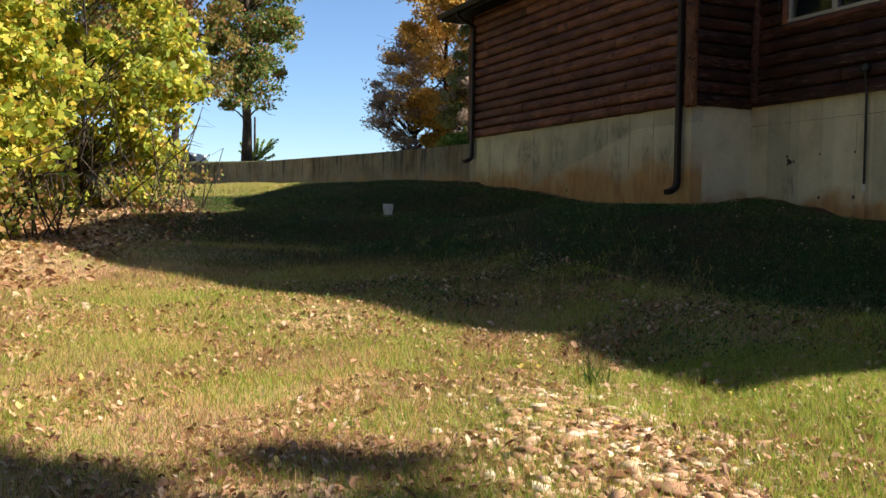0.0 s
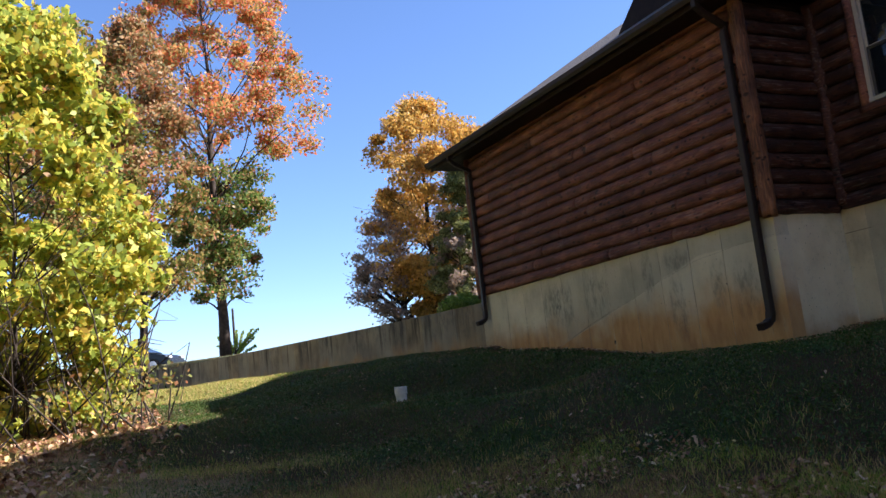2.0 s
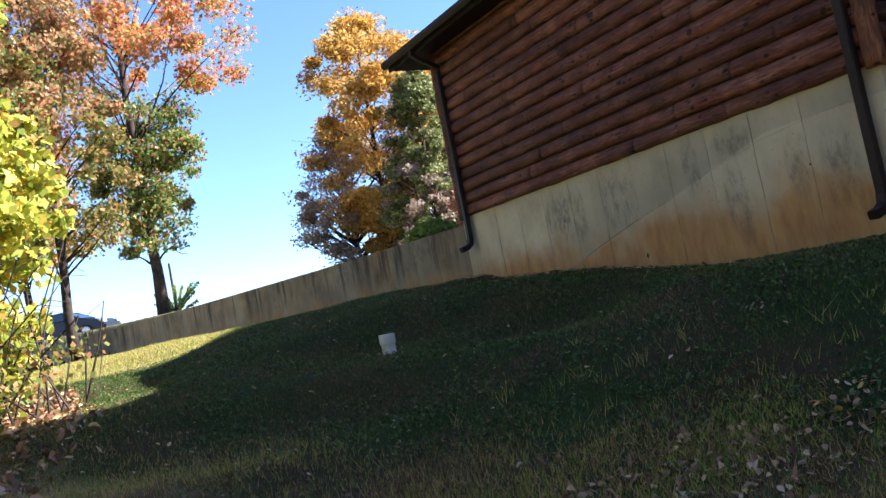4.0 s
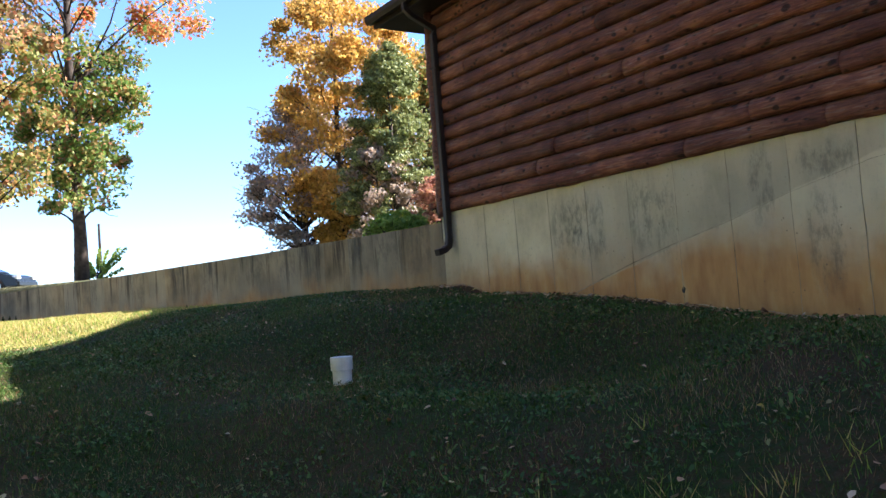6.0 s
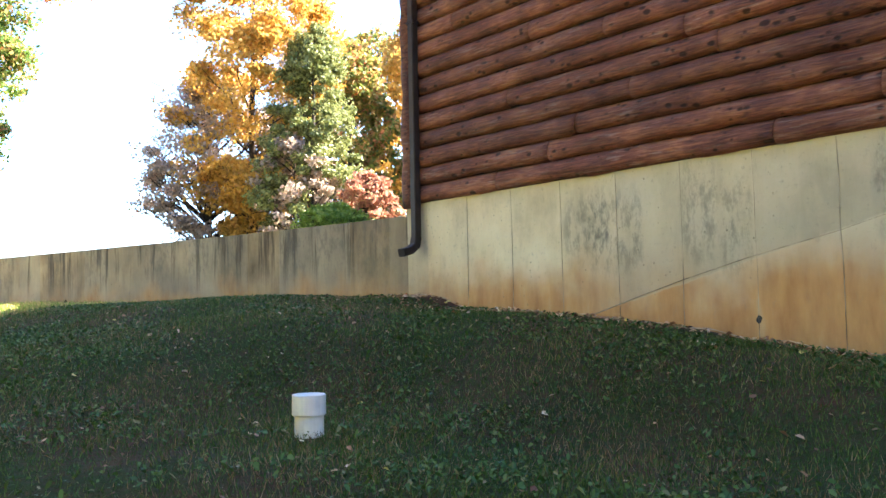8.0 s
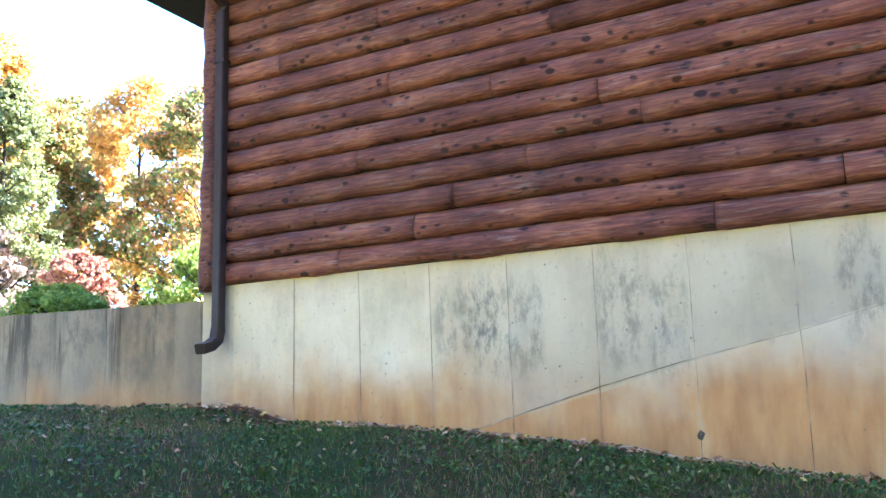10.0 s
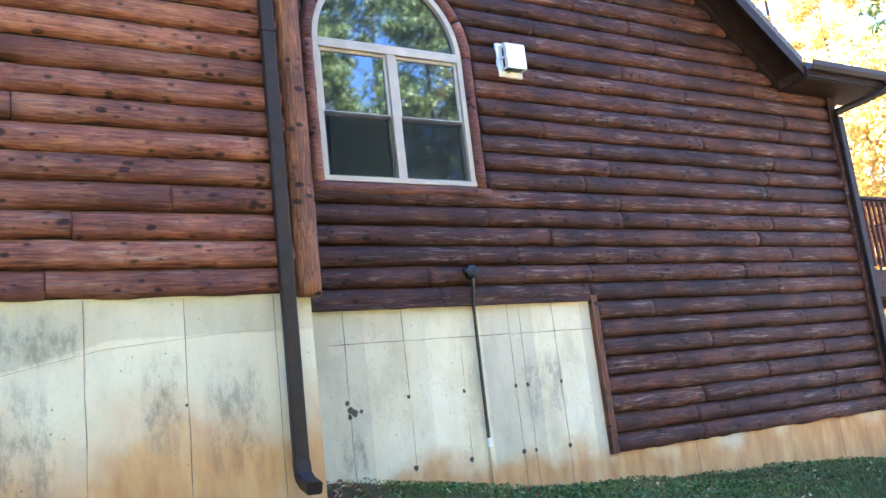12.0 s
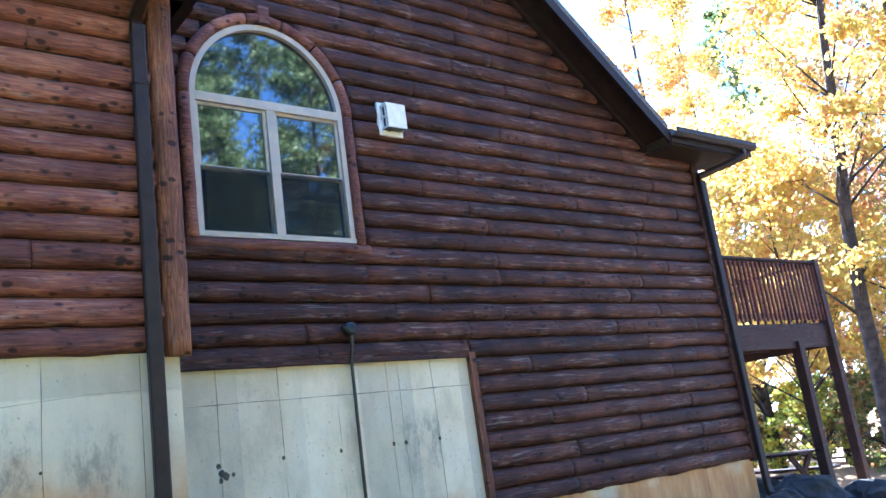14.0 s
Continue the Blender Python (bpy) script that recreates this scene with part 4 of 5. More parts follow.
EYE_B, EYE_C, EYE_D, EYE_E = (-8.16, -14.97), (-6.1, -8.58), (-5.64, -6.6), (-5.6, -4.8)
p = (-0.85, 19.9, 1.9)
tree("maple_tree", p, 17.2, 6.0, 2.6, 64000, L_MIX, 11, "tall maple with green lower and orange-red upper crown behind the wall", 0.22, 0.15, 230, upper=L_RED, split=8.6, lower=0.5, clump=0.62, shape=0.7)
tree("golden_tree", polar(EYE_C, 29.6, 30), 10.3, 3.5, 1.1, 52000, L_GOLD, 21, "golden-yellow tree behind the retaining wall", 0.18, 0.135, 130, clump=0.6, shape=0.5)
tree("thin_tree", polar(EYE_C, 27.0, 31), 6.3, 2.8, 0.6, 18000, L_BROWN, 22, "thin grey-brown tree losing its leaves", 0.1, 0.12, 110, clump=0.5, shape=0.8)
tree("cedar_tree", (8.2, 15.2, 1.9), 7.6, 2.9, 0.1, 52000, L_CEDAR, 23, "dull green cedar with a pointed crown", 0.13, 0.1, 230, shape=2, clump=0.27)
tree("bare_shrub", polar(EYE_C, 32.0, 27), 3.9, 1.8, 0.4, 9000, L_BROWN, 24, "brown half-bare shrub in front of the cedar", 0.06, 0.12, 70, category="shrub")
tree("red_shrub", polar(EYE_D, 38.2, 20), 2.2, 1.15, 0.2, 10000, L_PINK, 25, "low pinkish red shrub behind the retaining wall", 0.05, 0.1, 80, category="shrub")
tree("green_shrub", polar(EYE_D, 36.2, 13), 0.75, 0.95, 0.0, 12000, L_BUSH, 26, "bright yellow-green shrub just behind the retaining wall", 0.02, 0.06, 60, category="shrub")
tree("green_shrub", (9.3, 9.2, 1.85), 2.7, 2.0, 0.2, 16000, L_BUSH, 27, "tall feathery light green shrub beside the house", 0.05, 0.1, 70, category="shrub")
for k, (b, d, hh, rr_, m, lb) in enumerate([
        (34.5, 42, 12.5, 4.0, L_BROWN, "russet tree behind the cedar"), (39.0, 36, 10.5, 3.8, L_OLIVE, "yellow-olive tree behind the red shrub"),
        (42.5, 33, 10.5, 3.6, L_GOLD, "yellow tree beside the house behind the wall"), (46.5, 30, 9.5, 3.6, L_OLIVE, "thin brown and yellow tree beside the house"), (37.0, 30, 8.2, 2.4, L_OLIVE, "olive tree with thin foliage behind the cedar")]):
    tree("far_tree", polar(EYE_D, b, d), hh, rr_, 1.5, 17000, m, 80 + k, lb, 0.16, 0.17, 150)
for k, (b, d, hh, rr_, base_, m, up_, lb) in enumerate([
        (8.4, 31, 13.0, 3.0, 3.0, L_OLIVE, L_RUST, "brown and orange oak behind the wall"), (4.6, 30, 12.5, 3.4, 3.4, L_MIX, L_OLIVE, "orange-brown oak behind the yellow-green shrubs"),
        (0.5, 27, 11.0, 3.4, 2.0, L_OLIVE, L_RUST, "brown-green oak behind the yellow-green shrubs"), (-4.5, 25, 11.0, 3.4, 2.0, L_OLIVE, L_GOLD, "yellow-brown oak behind the shrubs"), (6.2, 40, 12.0, 3.4, 3.0, L_GOLD, L_RED, "far orange oak above the wall")]):
    tree("oak_tree", polar(EYE_B, b, d), hh, rr_, base_, 22000, m, 31 + k, lb, 0.16, 0.15, 190, upper=up_, split=hh * 0.55)
young = thing("young_pine", polar(EYE_C, 13.6, 33), "small spiky light green pine above the wall", "tree")
bm = bmesh.new()
yc, ys, yr = [], [], random.Random(4)
for k in range(16):
    a, up = k * 2.4, yr.uniform(0.25, 1.3)
    tip = Vector((math.cos(a), math.sin(a), up)).normalized() * yr.uniform(0.9, 1.5)
    root = Vector((0, 0, 0.2 + 0.02 * k))
    put_tube(bm, [root, root + tip * 0.6, root + tip], [0.02, 0.012, 0.004], 5)
    for q in range(9):
        yc.append(tuple(root + tip * (0.3 + 0.09 * q)))
        ys.append((0.06, 0.06, 0.06))
part("trunk", bm, BARK, young)
v, f = leaf_cloud(yc, ys, [16] * len(yc), 0.1, 5)
o = mesh_fast("crown", v, f, L_BUSH)
o.parent = young
o["kind"] = "stuff"

# the tangled shrubs along the lawn's edge
for k, (x, y, hh, rr_, n, lb) in enumerate([
        (-8.1, 0.3, 6.8, 2.75, 34000, "tangled yellow-green shrub reaching over the lawn"), (-10.4, -3.4, 5.8, 2.5, 28000, "large tangled yellow-green shrub over fallen leaves"),
        (-12.9, -6.2, 5.0, 2.8, 24000, "large tangled yellow-green shrub beside the path"), (-9.8, 3.8, 5.2, 2.8, 18000, "tall yellow-green shrub near the retaining wall"), (-14.2, -1.5, 6.0, 3.2, 16000, "tall dense yellow-green shrub behind the others")]):
    shrub = tree("tangled_shrub", (x, y, float(ground_z(x, y))), hh, rr_, 0.08, int(n * 1.15), L_LIME, 41 + k, lb, 0.04, 0.135, 250, clump=0.36, shape=0.75, category="shrub")
    bm = bmesh.new()
    sr = random.Random(400 + k)
    for q in range(80):
        a, d0, d1 = sr.uniform(0, 6.283), rr_ * sr.uniform(0.1, 0.85), rr_ * sr.uniform(0.3, 1.0)
        top = hh * sr.uniform(0.08, 0.36)
        b = a + sr.uniform(-0.5, 0.5)
        p0 = Vector((d0 * math.cos(a), d0 * math.sin(a), -0.05))
        p2 = Vector((d1 * math.cos(b), d1 * math.sin(b), top))
        p1 = p0.lerp(p2, 0.5) + Vector((sr.gauss(0, 0.2), sr.gauss(0, 0.2), sr.uniform(0.0, 0.5)))
        p3 = p2 + (p2 - p1) * 0.4 + Vector((sr.gauss(0, 0.2), sr.gauss(0, 0.2), -sr.uniform(0.1, 0.5)))
        put_tube(bm, [p0, p1, p2, p3], [0.014, 0.01, 0.007, 0.003], 4)
    part("tangled_stem", bm, BARK, shrub, "brown leafless tangled stems", kind="stuff")
    rr2 = np.random.default_rng(500 + k)
    ang, rad2 = rr2.uniform(0, 6.283, 40), rr_ * rr2.uniform(0.2, 0.95, 40)
    cs = np.stack([rad2 * np.cos(ang), rad2 * np.sin(ang), rr2.uniform(0.1, 0.8, 40)], -1)
    v, f = leaf_cloud(cs, np.full((40, 3), 0.3), np.full(40, 45), 0.08, 600 + k, 0.6)
    o = mesh_fast("dry_leaves", v, f, L_OLIVE)
    o.parent = shrub
    o["kind"] = "stuff"

# the woods beyond the deck
spots = [(154.4, 20.6, 17, 2.8, .2), (147.9, 30, 10, 3.6, .22), (160, 25, 16, 4.6, .2), (152, 33, 10.5, 4, .2), (144.5, 36, 24, 3.2, .2), (137, 36, 20, 5, .2), (131, 38, 19, 5, .2), (166, 26, 16, 5, .2),
         (157.5, 38, 18, 4.4, .22), (147.4, 41, 24, 2.6, .22), (150.5, 24, 9, 3.4, .1), (163, 33, 18, 5, .2), (172, 30, 17, 5, .2), (180, 32, 18, 5, .2), (153, 45, 13, 5.5, .22), (140, 46, 21, 5.5, .2)]
for k, (b, d, hh, rr_, tr_) in enumerate(spots):
    tree("woodland_tree", polar(EYE_E, b, d), hh, rr_, 3.0 if k % 3 else 4.5, (26000, 22000, 20000)[k % 3], L_FOREST if k == 10 else (L_FOREST, L_GOLD, L_RUST)[k % 3], 60 + k, "tall yellow and orange autumn tree in the woods beyond the deck", tr_, 0.135, 130, clump=0.62, lean=-1.8 if k == 0 else 0.0)
for k in range(12):
    b, d = 143 + k * 2.4, 27 + 9 * ((k * 7) % 5) / 5
    tree("undergrowth", polar(EYE_E, b, d), 2.8, 2.2, 0.1, 7000, L_OLIVE if k % 3 else L_LIME, 90 + k, "low yellow-green undergrowth at the edge of the woods", 0.03, 0.14, 50, category="shrub")
tree("pine_tree", polar(EYE_E, 150.4, 50), 25.5, 3.0, 18.3, 6500, L_PINE, 120, "tall thin pine standing above the woods", 0.2, 0.24, 40)
# the trees that the window mirrors
mr = random.Random(12)
for k, (x, y, hh) in enumerate([(-20.0, -19.7, 23), (-18.2, 7.0, 17), (-22.0, 3.5, 18)]):
    tree("woods_tree", (x, y, float(ground_z(x, y))), hh, 4.2, 3.0, 26000, (L_PINE, L_OLIVE, L_LIME)[k], 170 + k, "tall green tree in the woods across the lawn from the house", 0.22, 0.17, 150)
for k in range(20):
    a = radians(188 + k * 8.0)
    d = mr.uniform(13, 17) if k % 2 else mr.uniform(19, 26)
    x, y = -6.0 + d * math.sin(a), -6.0 + d * math.cos(a)
    if y > 2:
        continue
    tree("woods_tree", (x, y, float(ground_z(x, y))), mr.uniform(12, 17) if k % 2 else mr.uniform(19, 24), 3.4, 1.0, 26000, (L_PINE, L_OLIVE, L_PINE)[k % 3], 130 + k, "dark green tree in the woods across the lawn from the house", 0.2, 0.16, 150)
# Unseen tree behind the house, added to cast the strip of shade on the lawn.
tree("shade_tree", (11.5, -23.0, -0.9), 21.6, 1.5, 17.9, 12000, L_FOREST, 150, "unseen slim yellow tree added to shade a strip of the lawn", 0.08, 0.22, 60)


# ---- deck ----
deck = thing("deck", (1.4, -15.2, 0), "dark brown stained wooden deck on tall posts with a balustrade", "deck")
DY = -3.24
part("rim_joist", box((-0.02, DY, 1.95), (0.03, 0.05, 2.3), 0.006), DECK, deck)
part("end_joist", box((-0.02, DY - 0.05, 1.95), (5.0, DY, 2.3), 0.006), DECK, deck)
for k in range(23):
    part("deck_board", box((0.0 + 0.002, 0.05 - k * 0.143, 2.3), (5.0, 0.05 - k * 0.143 - 0.138, 2.33), 0.003), DECK, deck)
part("joist", box((0.5, DY, 2.05), (0.54, 0, 2.28)), DECK, deck)
part("joist", box((1.1, DY, 2.05), (1.14, 0, 2.28)), DECK, deck)
part("top_rail", box((-0.06, DY - 0.04, 3.33), (0.08, 0.05, 3.37), 0.006), DECK, deck)
part("upper_rail", box((-0.01, DY, 3.24), (0.03, 0.05, 3.33), 0.004), DECK, deck)
part("lower_rail", box((-0.01, DY, 2.42), (0.03, 0.05, 2.5), 0.004), DECK, deck)
for k in range(27):
    part("baluster", box((-0.045, -0.06 - k * 0.118, 2.38), (-0.01, -0.095 - k * 0.118, 3.3), 0.003), DECK_LIT, deck)
for k in range(20):
    part("baluster", box((0.2 + k * 0.144, DY - 0.045, 2.38), (0.235 + k * 0.144, DY - 0.01, 3.3), 0.003), DECK, deck)
part("top_rail", box((0.08, DY - 0.08, 3.33), (5.0, DY + 0.04, 3.37), 0.006), DECK, deck)
for x, y, z0, z1 in ((0.0, DY, -0.95, 3.4), (0.0, DY + 1.05, -0.95, 2.05), (2.4, DY, -1.0, 2.05), (4.6, DY, -1.0, 2.05)):
    part("post", box((x - 0.075, y - 0.075, z0), (x + 0.075, y + 0.075, z1), 0.01), DECK, deck)

# picnic table beyond the corner, boulders
table = thing("picnic_table", (2.6, -17.6, float(ground_z(2.6, -17.6))), "dark wooden picnic table with crossed legs under the deck", "table")
for k in range(4):
    part("tabletop_board", box((-0.9, -0.36 + k * 0.185, 0.72), (0.9, -0.19 + k * 0.185, 0.76), 0.005), DECK, table)
for x in (-0.7, 0.7):
    for s in (-1, 1):
        part("leg", tube([(x, -0.42 * s, 0), (x, 0.3 * s, 0.72)], 1, flat=(0.09, 0.045)), DECK, table)
for s in (-1, 1):
    part("bench_board", box((-0.9, s * 0.68 - 0.12, 0.42), (0.9, s * 0.68 + 0.12, 0.46), 0.005), DECK, table)


def boulder(x, y, r, seed, label, squash=0.7):
    bm = bmesh.new()
    bmesh.ops.create_icosphere(bm, subdivisions=3, radius=r)
    for v in bm.verts:
        n = noise.noise(v.co / r * 1.3 + Vector((seed, 0, 0))) * 0.35 + noise.noise(v.co / r * 3.1 + Vector((0, seed, 0))) * 0.12
        v.co *= 1 + n
        v.co.z *= squash
    z = float(ground_z(x, y)) + r * squash * 0.45
    o = part("boulder", bm, STONE, None, label, smooth=False)
    o.location = (x, y, z)
    tagged(o, category="rock")


boulder(0.85, -15.25, 0.24, 2, "rounded grey boulder against the house corner")
boulder(1.2, -16.4, 0.5, 5, "large dark grey boulder near the deck")
boulder(2.1, -16.8, 0.42, 8, "large dark grey boulder beside another near the deck")
boulder(0.35, -16.9, 0.33, 11, "dark grey boulder among weeds near the deck")
boulder(1.0, -17.6, 0.3, 14, "dark grey boulder under the deck's edge")

# ---- vent, conduit ----
vent = thing("wall_vent", (WX - 0.03, -9.87, 4.43), "white square metal wall vent with an open grille side", "vent")
part("back_plate", box((-0.03, -0.15, -0.03), (0.0, 0.15, 0.34), 0.004), WHITE, vent)
part("hood_top", box((-0.15, -0.125, 0.28), (-0.03, 0.125, 0.295), 0.003), WHITE, vent)
part("hood_front", box((-0.155, -0.125, 0.02), (-0.14, 0.115, 0.28), 0.003), WHITE, vent)
part("hood_side", box((-0.14, -0.125, 0.02), (-0.03, -0.115, 0.28), 0.002), WHITE, vent)
for k in range(3):
    part("grille_bar", box((-0.14, 0.112, 0.02 + k * 0.12), (-0.03, 0.122, 0.045 + k * 0.12), 0.002), WHITE, vent)
for k in range(2):
    part("grille_bar", box((-0.13 + k * 0.06, 0.11, 0.02), (-0.112 + k * 0.06, 0.12, 0.28), 0.002), WHITE, vent)
# A black block stands in for the shade inside the open hood.
part("hood_shade", box((-0.12, -0.1, 0.03), (-0.03, 0.1, 0.27)), BLACK, vent)

conduit = thing("conduit", (WX - 0.05, -9.07, 0.0), "black pipe running down the foundation from a round fitting", "pipe")
part("round_fitting", tube([(0.0, 0, 2.34), (-0.06, 0, 2.34), (-0.075, 0, 2.34)], [0.065, 0.065, 0.04], 18), BLACK, conduit)
part("arm", tube([(-0.04, 0.02, 2.36), (-0.04, 0.09, 2.35)], 0.02, 8), BLACK, conduit)
part("upper_pipe", tube([(-0.04, 0, 2.33), (-0.04, 0, 2.2), (0.0, 0.0, 2.05), (0.01, 0, 1.2), (0.012, 0.0, 0.78)], 0.017, 8), PIPE_M, conduit)
part("coupling", tube([(0.012, 0, 0.8), (0.012, 0, 0.72)], 0.024, 10), WHITE, conduit, "pale grey coupling")
part("lower_pipe", tube([(0.012, 0, 0.74), (0.012, 0, 0.2)], 0.017, 8), CONC_B, conduit)

# ---- parked car ----
def build_car(place, rz):
    car = thing("parked_car", place, "dark grey sedan parked on the upper ground beyond the retaining wall", "car", rz=rz)
    paint = plain("dark metallic car paint", (0.012, 0.014, 0.018), 0.3, 0.4, 0.0, vary=0.05)
    tyre_m = plain("black tyre rubber", (0.02, 0.02, 0.02), 0.85)
    alloy = plain("silver wheel alloy", (0.55, 0.55, 0.56), 0.35, 0.5, 0.7)
    lamp = plain("clear headlight", (0.6, 0.62, 0.65), 0.15, 0.7)

    def hull(outline, half_low, half_high):
        bm = bmesh.new()
        zs = [z for _, z in outline]
        lo, hi = min(zs), max(zs)
        sides = []
        for sgn in (-1, 1):
            sides.append([bm.verts.new((x, sgn * (half_low + (half_high - half_low) * (z - lo) / (hi - lo)), z)) for x, z in outline])
        n = len(outline)
        bm.faces.new(sides[0])
        bm.faces.new(sides[1][::-1])
        for k in range(n):
            bm.faces.new((sides[0][k], sides[1][k], sides[1][(k + 1) % n], sides[0][(k + 1) % n]))
        bmesh.ops.recalc_face_normals(bm, faces=bm.faces)
        bmesh.ops.bevel(bm, geom=list(bm.edges), offset=0.035, segments=2, affect="EDGES")
        return bm

    part("body", hull([(-2.25, 0.3), (-2.3, 0.7), (-2.15, 0.98), (-1.2, 1.0), (1.0, 0.95), (1.95, 0.8), (2.25, 0.62), (2.28, 0.3)], 0.86, 0.82), paint, car, smooth=False)
    part("cabin", hull([(-1.75, 0.95), (-1.05, 1.38), (0.1, 1.43), (1.15, 0.93)], 0.8, 0.6), paint, car)
    part("windscreen", hull([(0.24, 1.375), (0.2, 1.40), (1.12, 1.0), (1.1, 0.965)], 0.7, 0.56), GLASS, car)
    for sgn in (-1, 1):
        bm = bmesh.new()
        a = [bm.verts.new((x, sgn * y, z)) for x, y, z in ((-1.45, 0.812, 1.02), (-0.98, 0.665, 1.32), (0.08, 0.645, 1.36), (0.85, 0.805, 1.02))]
        b = [bm.verts.new(v.co - Vector((0, sgn * 0.03, 0))) for v in a]
        bm.faces.new(a)
        bm.faces.new(b[::-1])
        for k in range(4):
            bm.faces.new((a[k], b[k], b[(k + 1) % 4], a[(k + 1) % 4]))
        bmesh.ops.recalc_face_normals(bm, faces=bm.faces)
        part("side_window", bm, GLASS, car)
        part("headlight", box((2.0, sgn * 0.66 - 0.16, 0.6), (2.27, sgn * 0.66 + 0.16, 0.74), 0.03), lamp, car)
        for x in (-1.4, 1.38):
            wheel = thing("wheel", (0, 0, 0))
            wheel.parent = car
            wheel.matrix_local = pose(x, sgn * 0.8, 0.32)
            part("tyre", tube([(0, -0.1 * sgn, 0), (0, 0.1 * sgn, 0)], 0.32, 22), tyre_m, wheel)
            part("rim", tube([(0, 0.08 * sgn, 0), (0, 0.115 * sgn, 0)], 0.21, 16), alloy, wheel)
    part("bumper", box((2.2, -0.8, 0.3), (2.34, 0.8, 0.5), 0.04), paint, car)
    return car


build_car(polar(EYE_C, 6.9, 42), -35)

# ---- pole ----
pole = thing("utility_pole", polar(EYE_C, 13.9, 46), "thin wooden utility pole beyond the wall", "pole")
part("pole", tube([(0, 0, -0.2), (0, 0, 3.4)], [0.09, 0.06], 8), BARK, pole)
stub = thing("fence_post", polar(EYE_C, 6.5, 30), "short grey post standing behind the wall", "post")
part("post", box((-0.08, -0.08, -0.1), (0.08, 0.08, 1.2), 0.01), STONE, stub)

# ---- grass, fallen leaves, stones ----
# Grass tones also carry light: G_GREEN for house shade, G_LIT and G_DRY for sun.
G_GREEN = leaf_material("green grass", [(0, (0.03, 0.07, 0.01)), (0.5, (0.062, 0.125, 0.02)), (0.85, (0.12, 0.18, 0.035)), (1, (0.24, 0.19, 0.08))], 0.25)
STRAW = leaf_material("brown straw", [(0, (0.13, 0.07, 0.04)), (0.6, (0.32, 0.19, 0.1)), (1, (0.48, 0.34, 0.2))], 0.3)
G_LIT = leaf_material("sunlit-toned green grass", [(0, (0.16, 0.27, 0.03)), (0.5, (0.34, 0.46, 0.06)), (0.8, (0.5, 0.48, 0.12)), (1, (0.62, 0.46, 0.2))], 0.4)
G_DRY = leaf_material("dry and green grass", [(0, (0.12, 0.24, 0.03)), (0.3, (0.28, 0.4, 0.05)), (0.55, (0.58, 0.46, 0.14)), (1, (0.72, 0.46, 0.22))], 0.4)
gr = np.random.default_rng(77)


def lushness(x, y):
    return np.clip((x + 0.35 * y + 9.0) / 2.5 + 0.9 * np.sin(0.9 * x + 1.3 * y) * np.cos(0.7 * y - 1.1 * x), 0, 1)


def scatter(n, x0, x1, y0, y1):
    x, y = gr.uniform(x0, x1, n), gr.uniform(y0, y1, n)
    keep = (x < np.where(y < -7.0, 1.1, np.where(y > 0.34, wall_x(y) - 0.02, -0.02)))
    return x[keep], y[keep]


def patchy(x, y, f):
    return 0.5 + 0.5 * np.sin(x * f + 1.7 * np.sin(y * f * 0.7)) * np.cos(y * f * 1.1 + 1.3 * np.sin(x * f * 0.6))


def blades(name, x, y, h0, h1, w, material, label):
    n = len(x)
    z = ground_z(x, y)
    a = gr.uniform(0, 2 * math.pi, n)
    lean = gr.normal(0, 0.45, (n, 2))
    h = gr.uniform(h0, h1, n)
    dx, dy = np.cos(a) * w / 2, np.sin(a) * w / 2
    base_l = np.stack([x - dx, y - dy, z - 0.005], -1)
    base_r = np.stack([x + dx, y + dy, z - 0.005], -1)
    tip = np.stack([x + lean[:, 0] * h, y + lean[:, 1] * h, z + h], -1)
    v = np.stack([base_l, base_r, tip], 1).reshape(-1, 3)
    o = mesh_fast(name, v, np.arange(n * 3).reshape(-1, 3), material)
    return tagged(o, label, "grass", kind="stuff")


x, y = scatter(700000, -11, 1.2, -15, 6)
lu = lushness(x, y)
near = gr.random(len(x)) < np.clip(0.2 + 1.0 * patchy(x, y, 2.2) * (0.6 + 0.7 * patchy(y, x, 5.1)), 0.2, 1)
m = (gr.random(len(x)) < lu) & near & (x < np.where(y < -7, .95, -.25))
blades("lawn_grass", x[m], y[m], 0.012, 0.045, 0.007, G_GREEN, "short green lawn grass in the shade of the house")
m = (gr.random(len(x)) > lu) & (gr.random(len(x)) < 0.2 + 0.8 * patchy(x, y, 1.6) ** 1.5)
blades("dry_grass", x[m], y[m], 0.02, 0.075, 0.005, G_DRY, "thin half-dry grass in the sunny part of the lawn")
x, y = scatter(170000, -9, 0.8, -13, 4)
m = (gr.random(len(x)) < np.clip(-0.2 + 1.3 * patchy(y, x, 1.9), 0, 1)) & (x < np.where(y < -7, .9, -.35))
blades("straw", x[m], y[m], 0.02, 0.06, 0.004, STRAW, "thin brown straw among the lawn grass")
x, y = scatter(160000, -10, -1.5, 4, 14)
m = gr.random(len(x)) < 0.3 + 0.7 * patchy(x, y, 1.9)
blades("far_grass", x[m], y[m], 0.03, 0.09, 0.012, G_DRY, "sunlit half-dry grass along the retaining wall")
x, y = scatter(300000, -11.5, -3.5, -15.5, -7.5)
m = (gr.random(len(x)) > lushness(x, y) * 0.8) & (gr.random(len(x)) < 0.15 + 0.85 * patchy(x, y, 2.4) ** 1.3)
blades("sunny_grass", x[m], y[m], 0.012, 0.05, 0.005, G_DRY, "short half-dry grass by the worn strip")
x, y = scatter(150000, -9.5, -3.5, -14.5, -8)
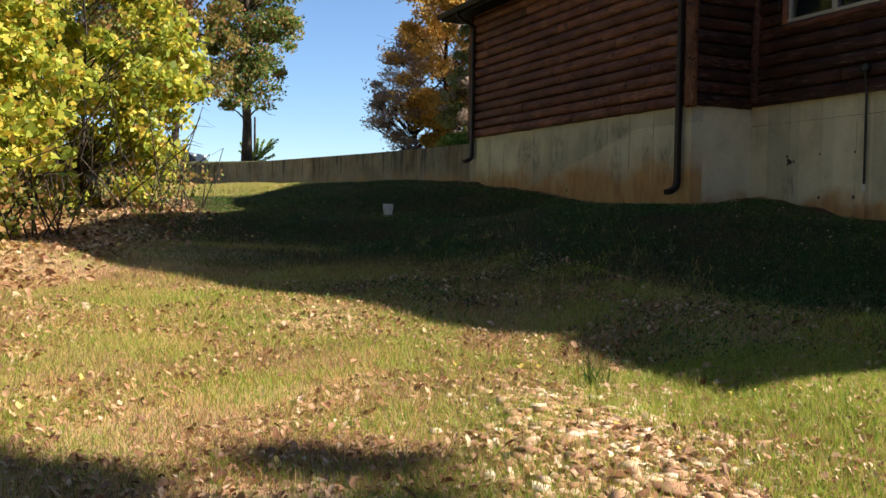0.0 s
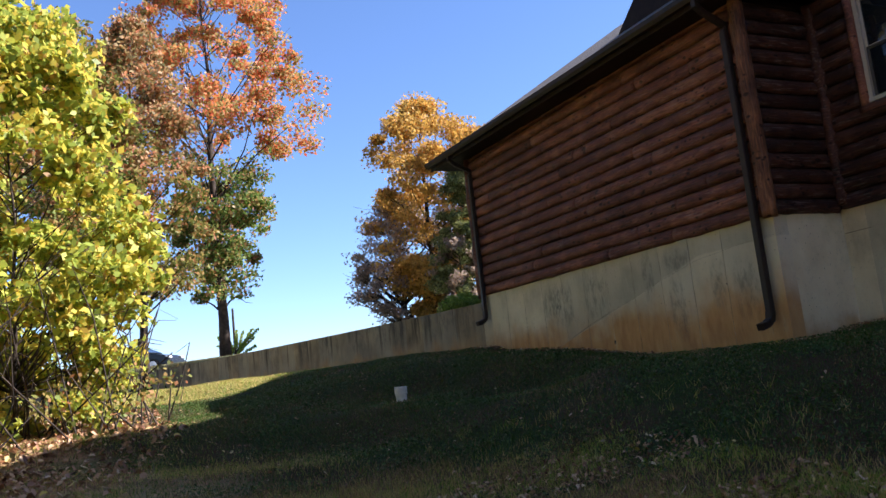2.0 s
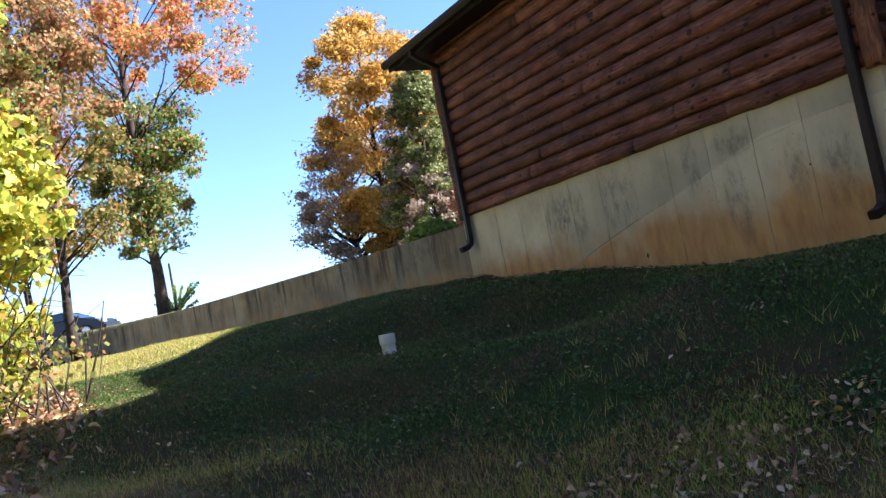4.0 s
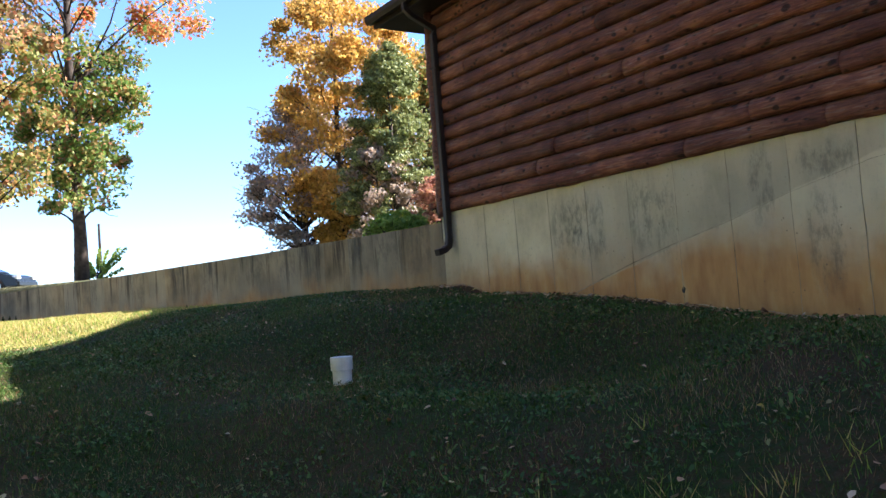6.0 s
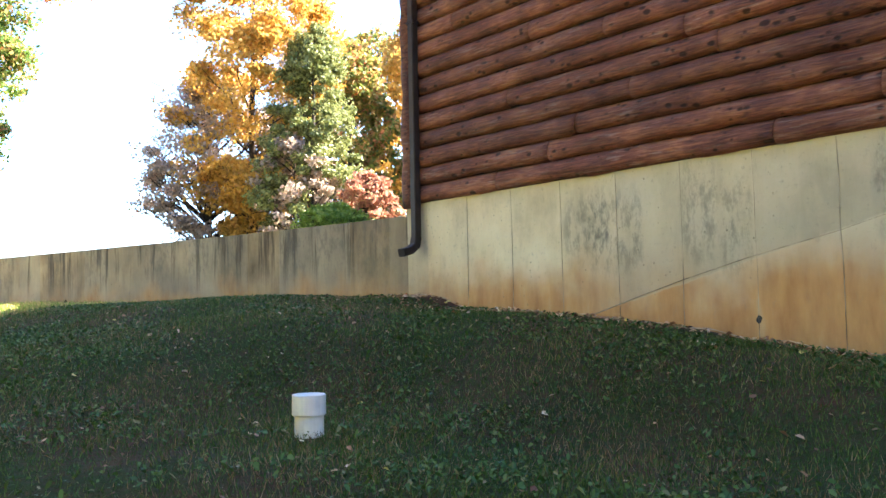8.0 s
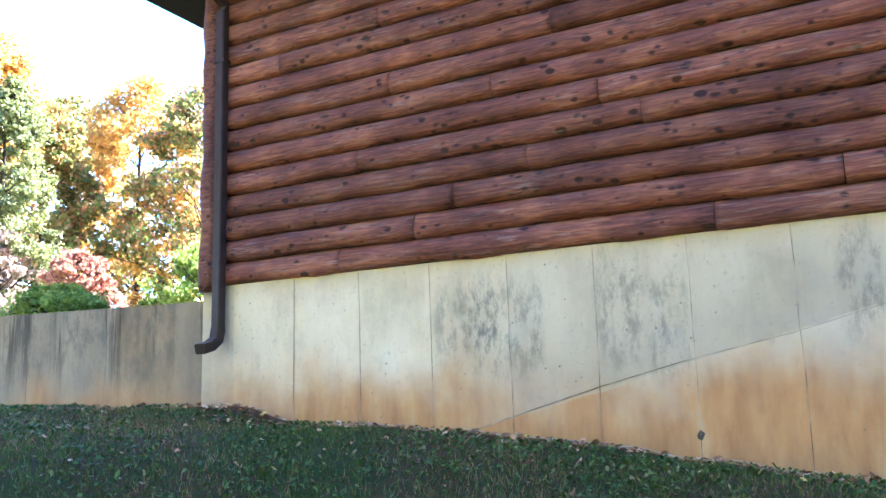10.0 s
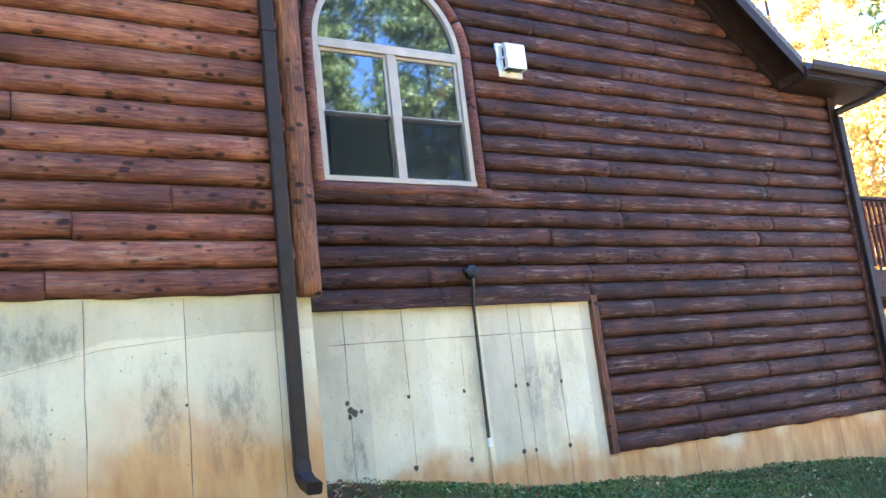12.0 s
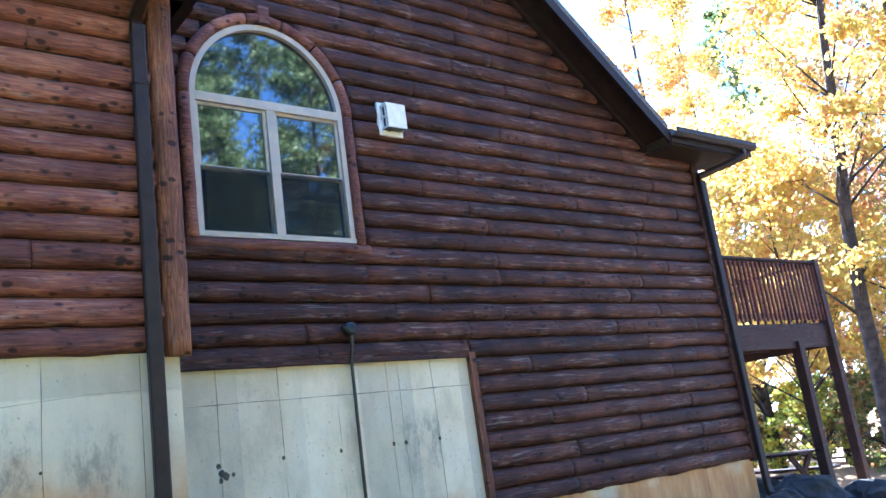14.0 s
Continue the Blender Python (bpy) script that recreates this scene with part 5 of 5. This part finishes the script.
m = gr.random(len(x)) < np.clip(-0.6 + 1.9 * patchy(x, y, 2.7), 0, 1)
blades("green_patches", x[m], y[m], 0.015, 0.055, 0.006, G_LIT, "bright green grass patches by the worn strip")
x, y = scatter(220000, -11.5, -4, -15.5, -6)
m = gr.random(len(x)) < np.clip(-0.35 + 1.5 * patchy(y, x, 2.3), 0, 1)
blades("brown_straw", x[m], y[m], 0.015, 0.06, 0.004, STRAW, "reddish brown straw in the sunny part of the lawn")
x, y = scatter(900, -10, -2.5, -15, -6)
m = patchy(x, y, 3.1) > 0.5
x, y = np.repeat(x[m], 9), np.repeat(y[m], 9)
blades("long_grass", x + gr.normal(0, .035, len(x)), y + gr.normal(0, .035, len(x)), 0.05, 0.13, 0.006, G_DRY, "scattered tufts of longer grass on the lawn")


def flat_leaves(name, x, y, s0, s1, material, label, lift=0.012, tilt=0.35, category="leaves"):
    n = len(x)
    z = ground_z(x, y) + lift + gr.uniform(0, 0.015, n)
    a = gr.uniform(0, 2 * math.pi, n)
    s = gr.uniform(s0, s1, n)
    u = np.stack([np.cos(a), np.sin(a), gr.normal(0, tilt, n)], -1) * s[:, None]
    v_ = np.stack([-np.sin(a), np.cos(a), gr.normal(0, tilt, n)], -1) * s[:, None] * 0.7
    c = np.stack([x, y, z], -1)
    curl = np.stack([np.zeros(n), np.zeros(n), s * gr.uniform(-0.1, 0.35, n)], -1)
    pts = [c - u * 0.55, c - u * 0.15 + v_ * 0.5 + curl, c + u * 0.3 + v_ * 0.35 + curl, c + u * 0.55, c + u * 0.3 - v_ * 0.35 + curl, c - u * 0.15 - v_ * 0.5 + curl]
    v = np.stack(pts, 1).reshape(-1, 3)
    k = np.arange(n)[:, None] * 6
    f = np.concatenate([k + np.array([[0, 1, 2, 3]]), k + np.array([[0, 3, 4, 5]])], 0)
    o = mesh_fast(name, v, f, material)
    return tagged(o, label, category, kind="stuff")


x, y = scatter(130000, -7, 1.2, -14, 4)
m = (gr.random(len(x)) < lushness(x, y)) & (gr.random(len(x)) < np.clip(-0.3 + 1.5 * patchy(x, y, 2.9), 0, 1)) & (x < np.where(y < -7, .95, -.25))
flat_leaves("clover", x[m], y[m], 0.01, 0.032, G_GREEN, "low clover and broad-leaved weeds in the lawn", 0.03, 0.5, "weeds")
x, y = scatter(9000, -14, 1.2, -18, 7)
flat_leaves("fallen_leaves", x[:4200], y[:4200], 0.015, 0.048, LITTER, "brown and tan fallen leaves strewn on the lawn")
x, y = scatter(22000, -11, -3.5, -15.5, -8)
m = patchy(x, y, 1.9) > 0.3
flat_leaves("leaf_scraps", x[m], y[m], 0.015, 0.05, LITTER, "broken tan leaf scraps in the sunny grass", 0.01, 0.5)
x, y = scatter(60000, -15, -6, -13, 3)
m = gr.random(len(x)) < np.clip(1.3 - 0.5 * np.abs((x + 9.8) - 0.45 * (y + 5.2)), 0, 1) * (0.25 + 0.75 * patchy(x, y, 1.3))
flat_leaves("leaf_litter", x[m], y[m], 0.04, 0.1, LITTER, "thick litter of fallen leaves under the shrubs", 0.015, 0.5)
x, y = scatter(5000, -1.2, 1.1, -7.5, 1.5)
m = (x > -0.45 + 0.2 * np.sin(y * 3))
flat_leaves("wall_litter", x[m][:900], y[m][:900], 0.02, 0.06, LITTER, "dark leaf scraps on bare soil along the wall")


def stones():
    n = 6500
    t = gr.random(n)
    x = -5.8 - 1.1 * t + gr.normal(0, 0.33, n)
    y = -12.6 - 2.2 * t + gr.normal(0, 0.3, n)
    z = ground_z(x, y)
    s = gr.uniform(0.006, 0.022, n) * (0.5 + 2.4 * gr.random(n) ** 3)
    base_v = np.array([(-1, -.8, -.5), (1, -.9, -.5), (1.1, .8, -.5), (-.9, 1, -.5), (-.7, -.5, .5), (.8, -.6, .45), (.6, .7, .55), (-.8, .6, .4)])
    base_f = np.array([(0, 3, 2, 1), (4, 5, 6, 7), (0, 1, 5, 4), (1, 2, 6, 5), (2, 3, 7, 6), (3, 0, 4, 7)])
    a = gr.uniform(0, 6.28, n)
    ca, sa = np.cos(a)[:, None], np.sin(a)[:, None]
    b = base_v[None] * gr.uniform(0.35, 1.5, (n, 8, 3)) * s[:, None, None]
    v = np.stack([b[..., 0] * ca - b[..., 1] * sa + x[:, None], b[..., 0] * sa + b[..., 1] * ca + y[:, None], b[..., 2] * 0.6 + z[:, None] + s[:, None] * 0.1], -1).reshape(-1, 3)
    f = (np.arange(n)[:, None, None] * 8 + base_f[None]).reshape(-1, 4)
    a = Mat("pale broken stones", 0.9, 0.2)
    m = a.base(a.ramp(a.island(), [(0, (0.2, 0.09, 0.05)), (0.45, (0.5, 0.29, 0.18)), (0.8, (0.68, 0.46, 0.31)), (1, (0.8, 0.66, 0.52))]))
    o = mesh_fast("stones", v, f, m)
    tagged(o, "pale broken stones and dirt in a worn strip of lawn", "stones", kind="stuff")


stones()
# the tuft at the shadow's edge
x, y = np.full(60, -5.75) + gr.normal(0, 0.04, 60), np.full(60, -12.75) + gr.normal(0, 0.04, 60)
blades("grass_tuft", x, y, 0.15, 0.3, 0.008, G_GREEN, "tall pale tuft of grass at the edge of the lawn")
x, y = scatter(110, -9, -3.5, -15, -9)
flat_leaves("curled_leaves", x, y, 0.04, 0.075, LITTER, "curled brown leaves lying in the sunny grass", 0.012, 0.45)
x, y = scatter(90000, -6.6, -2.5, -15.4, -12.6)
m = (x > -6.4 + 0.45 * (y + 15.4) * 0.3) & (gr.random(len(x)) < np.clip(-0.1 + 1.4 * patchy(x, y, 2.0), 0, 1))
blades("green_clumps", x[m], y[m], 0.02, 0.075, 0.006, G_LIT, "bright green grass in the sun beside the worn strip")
# The paler sunlit tone follows the edge of the house's shadow.
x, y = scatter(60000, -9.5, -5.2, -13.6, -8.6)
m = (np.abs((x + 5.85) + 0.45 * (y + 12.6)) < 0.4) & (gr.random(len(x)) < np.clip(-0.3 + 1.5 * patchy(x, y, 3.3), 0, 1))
blades("edge_grass", x[m], y[m], 0.03, 0.1, 0.006, G_LIT, "sunlit-toned green grass along the edge of the house's shadow")
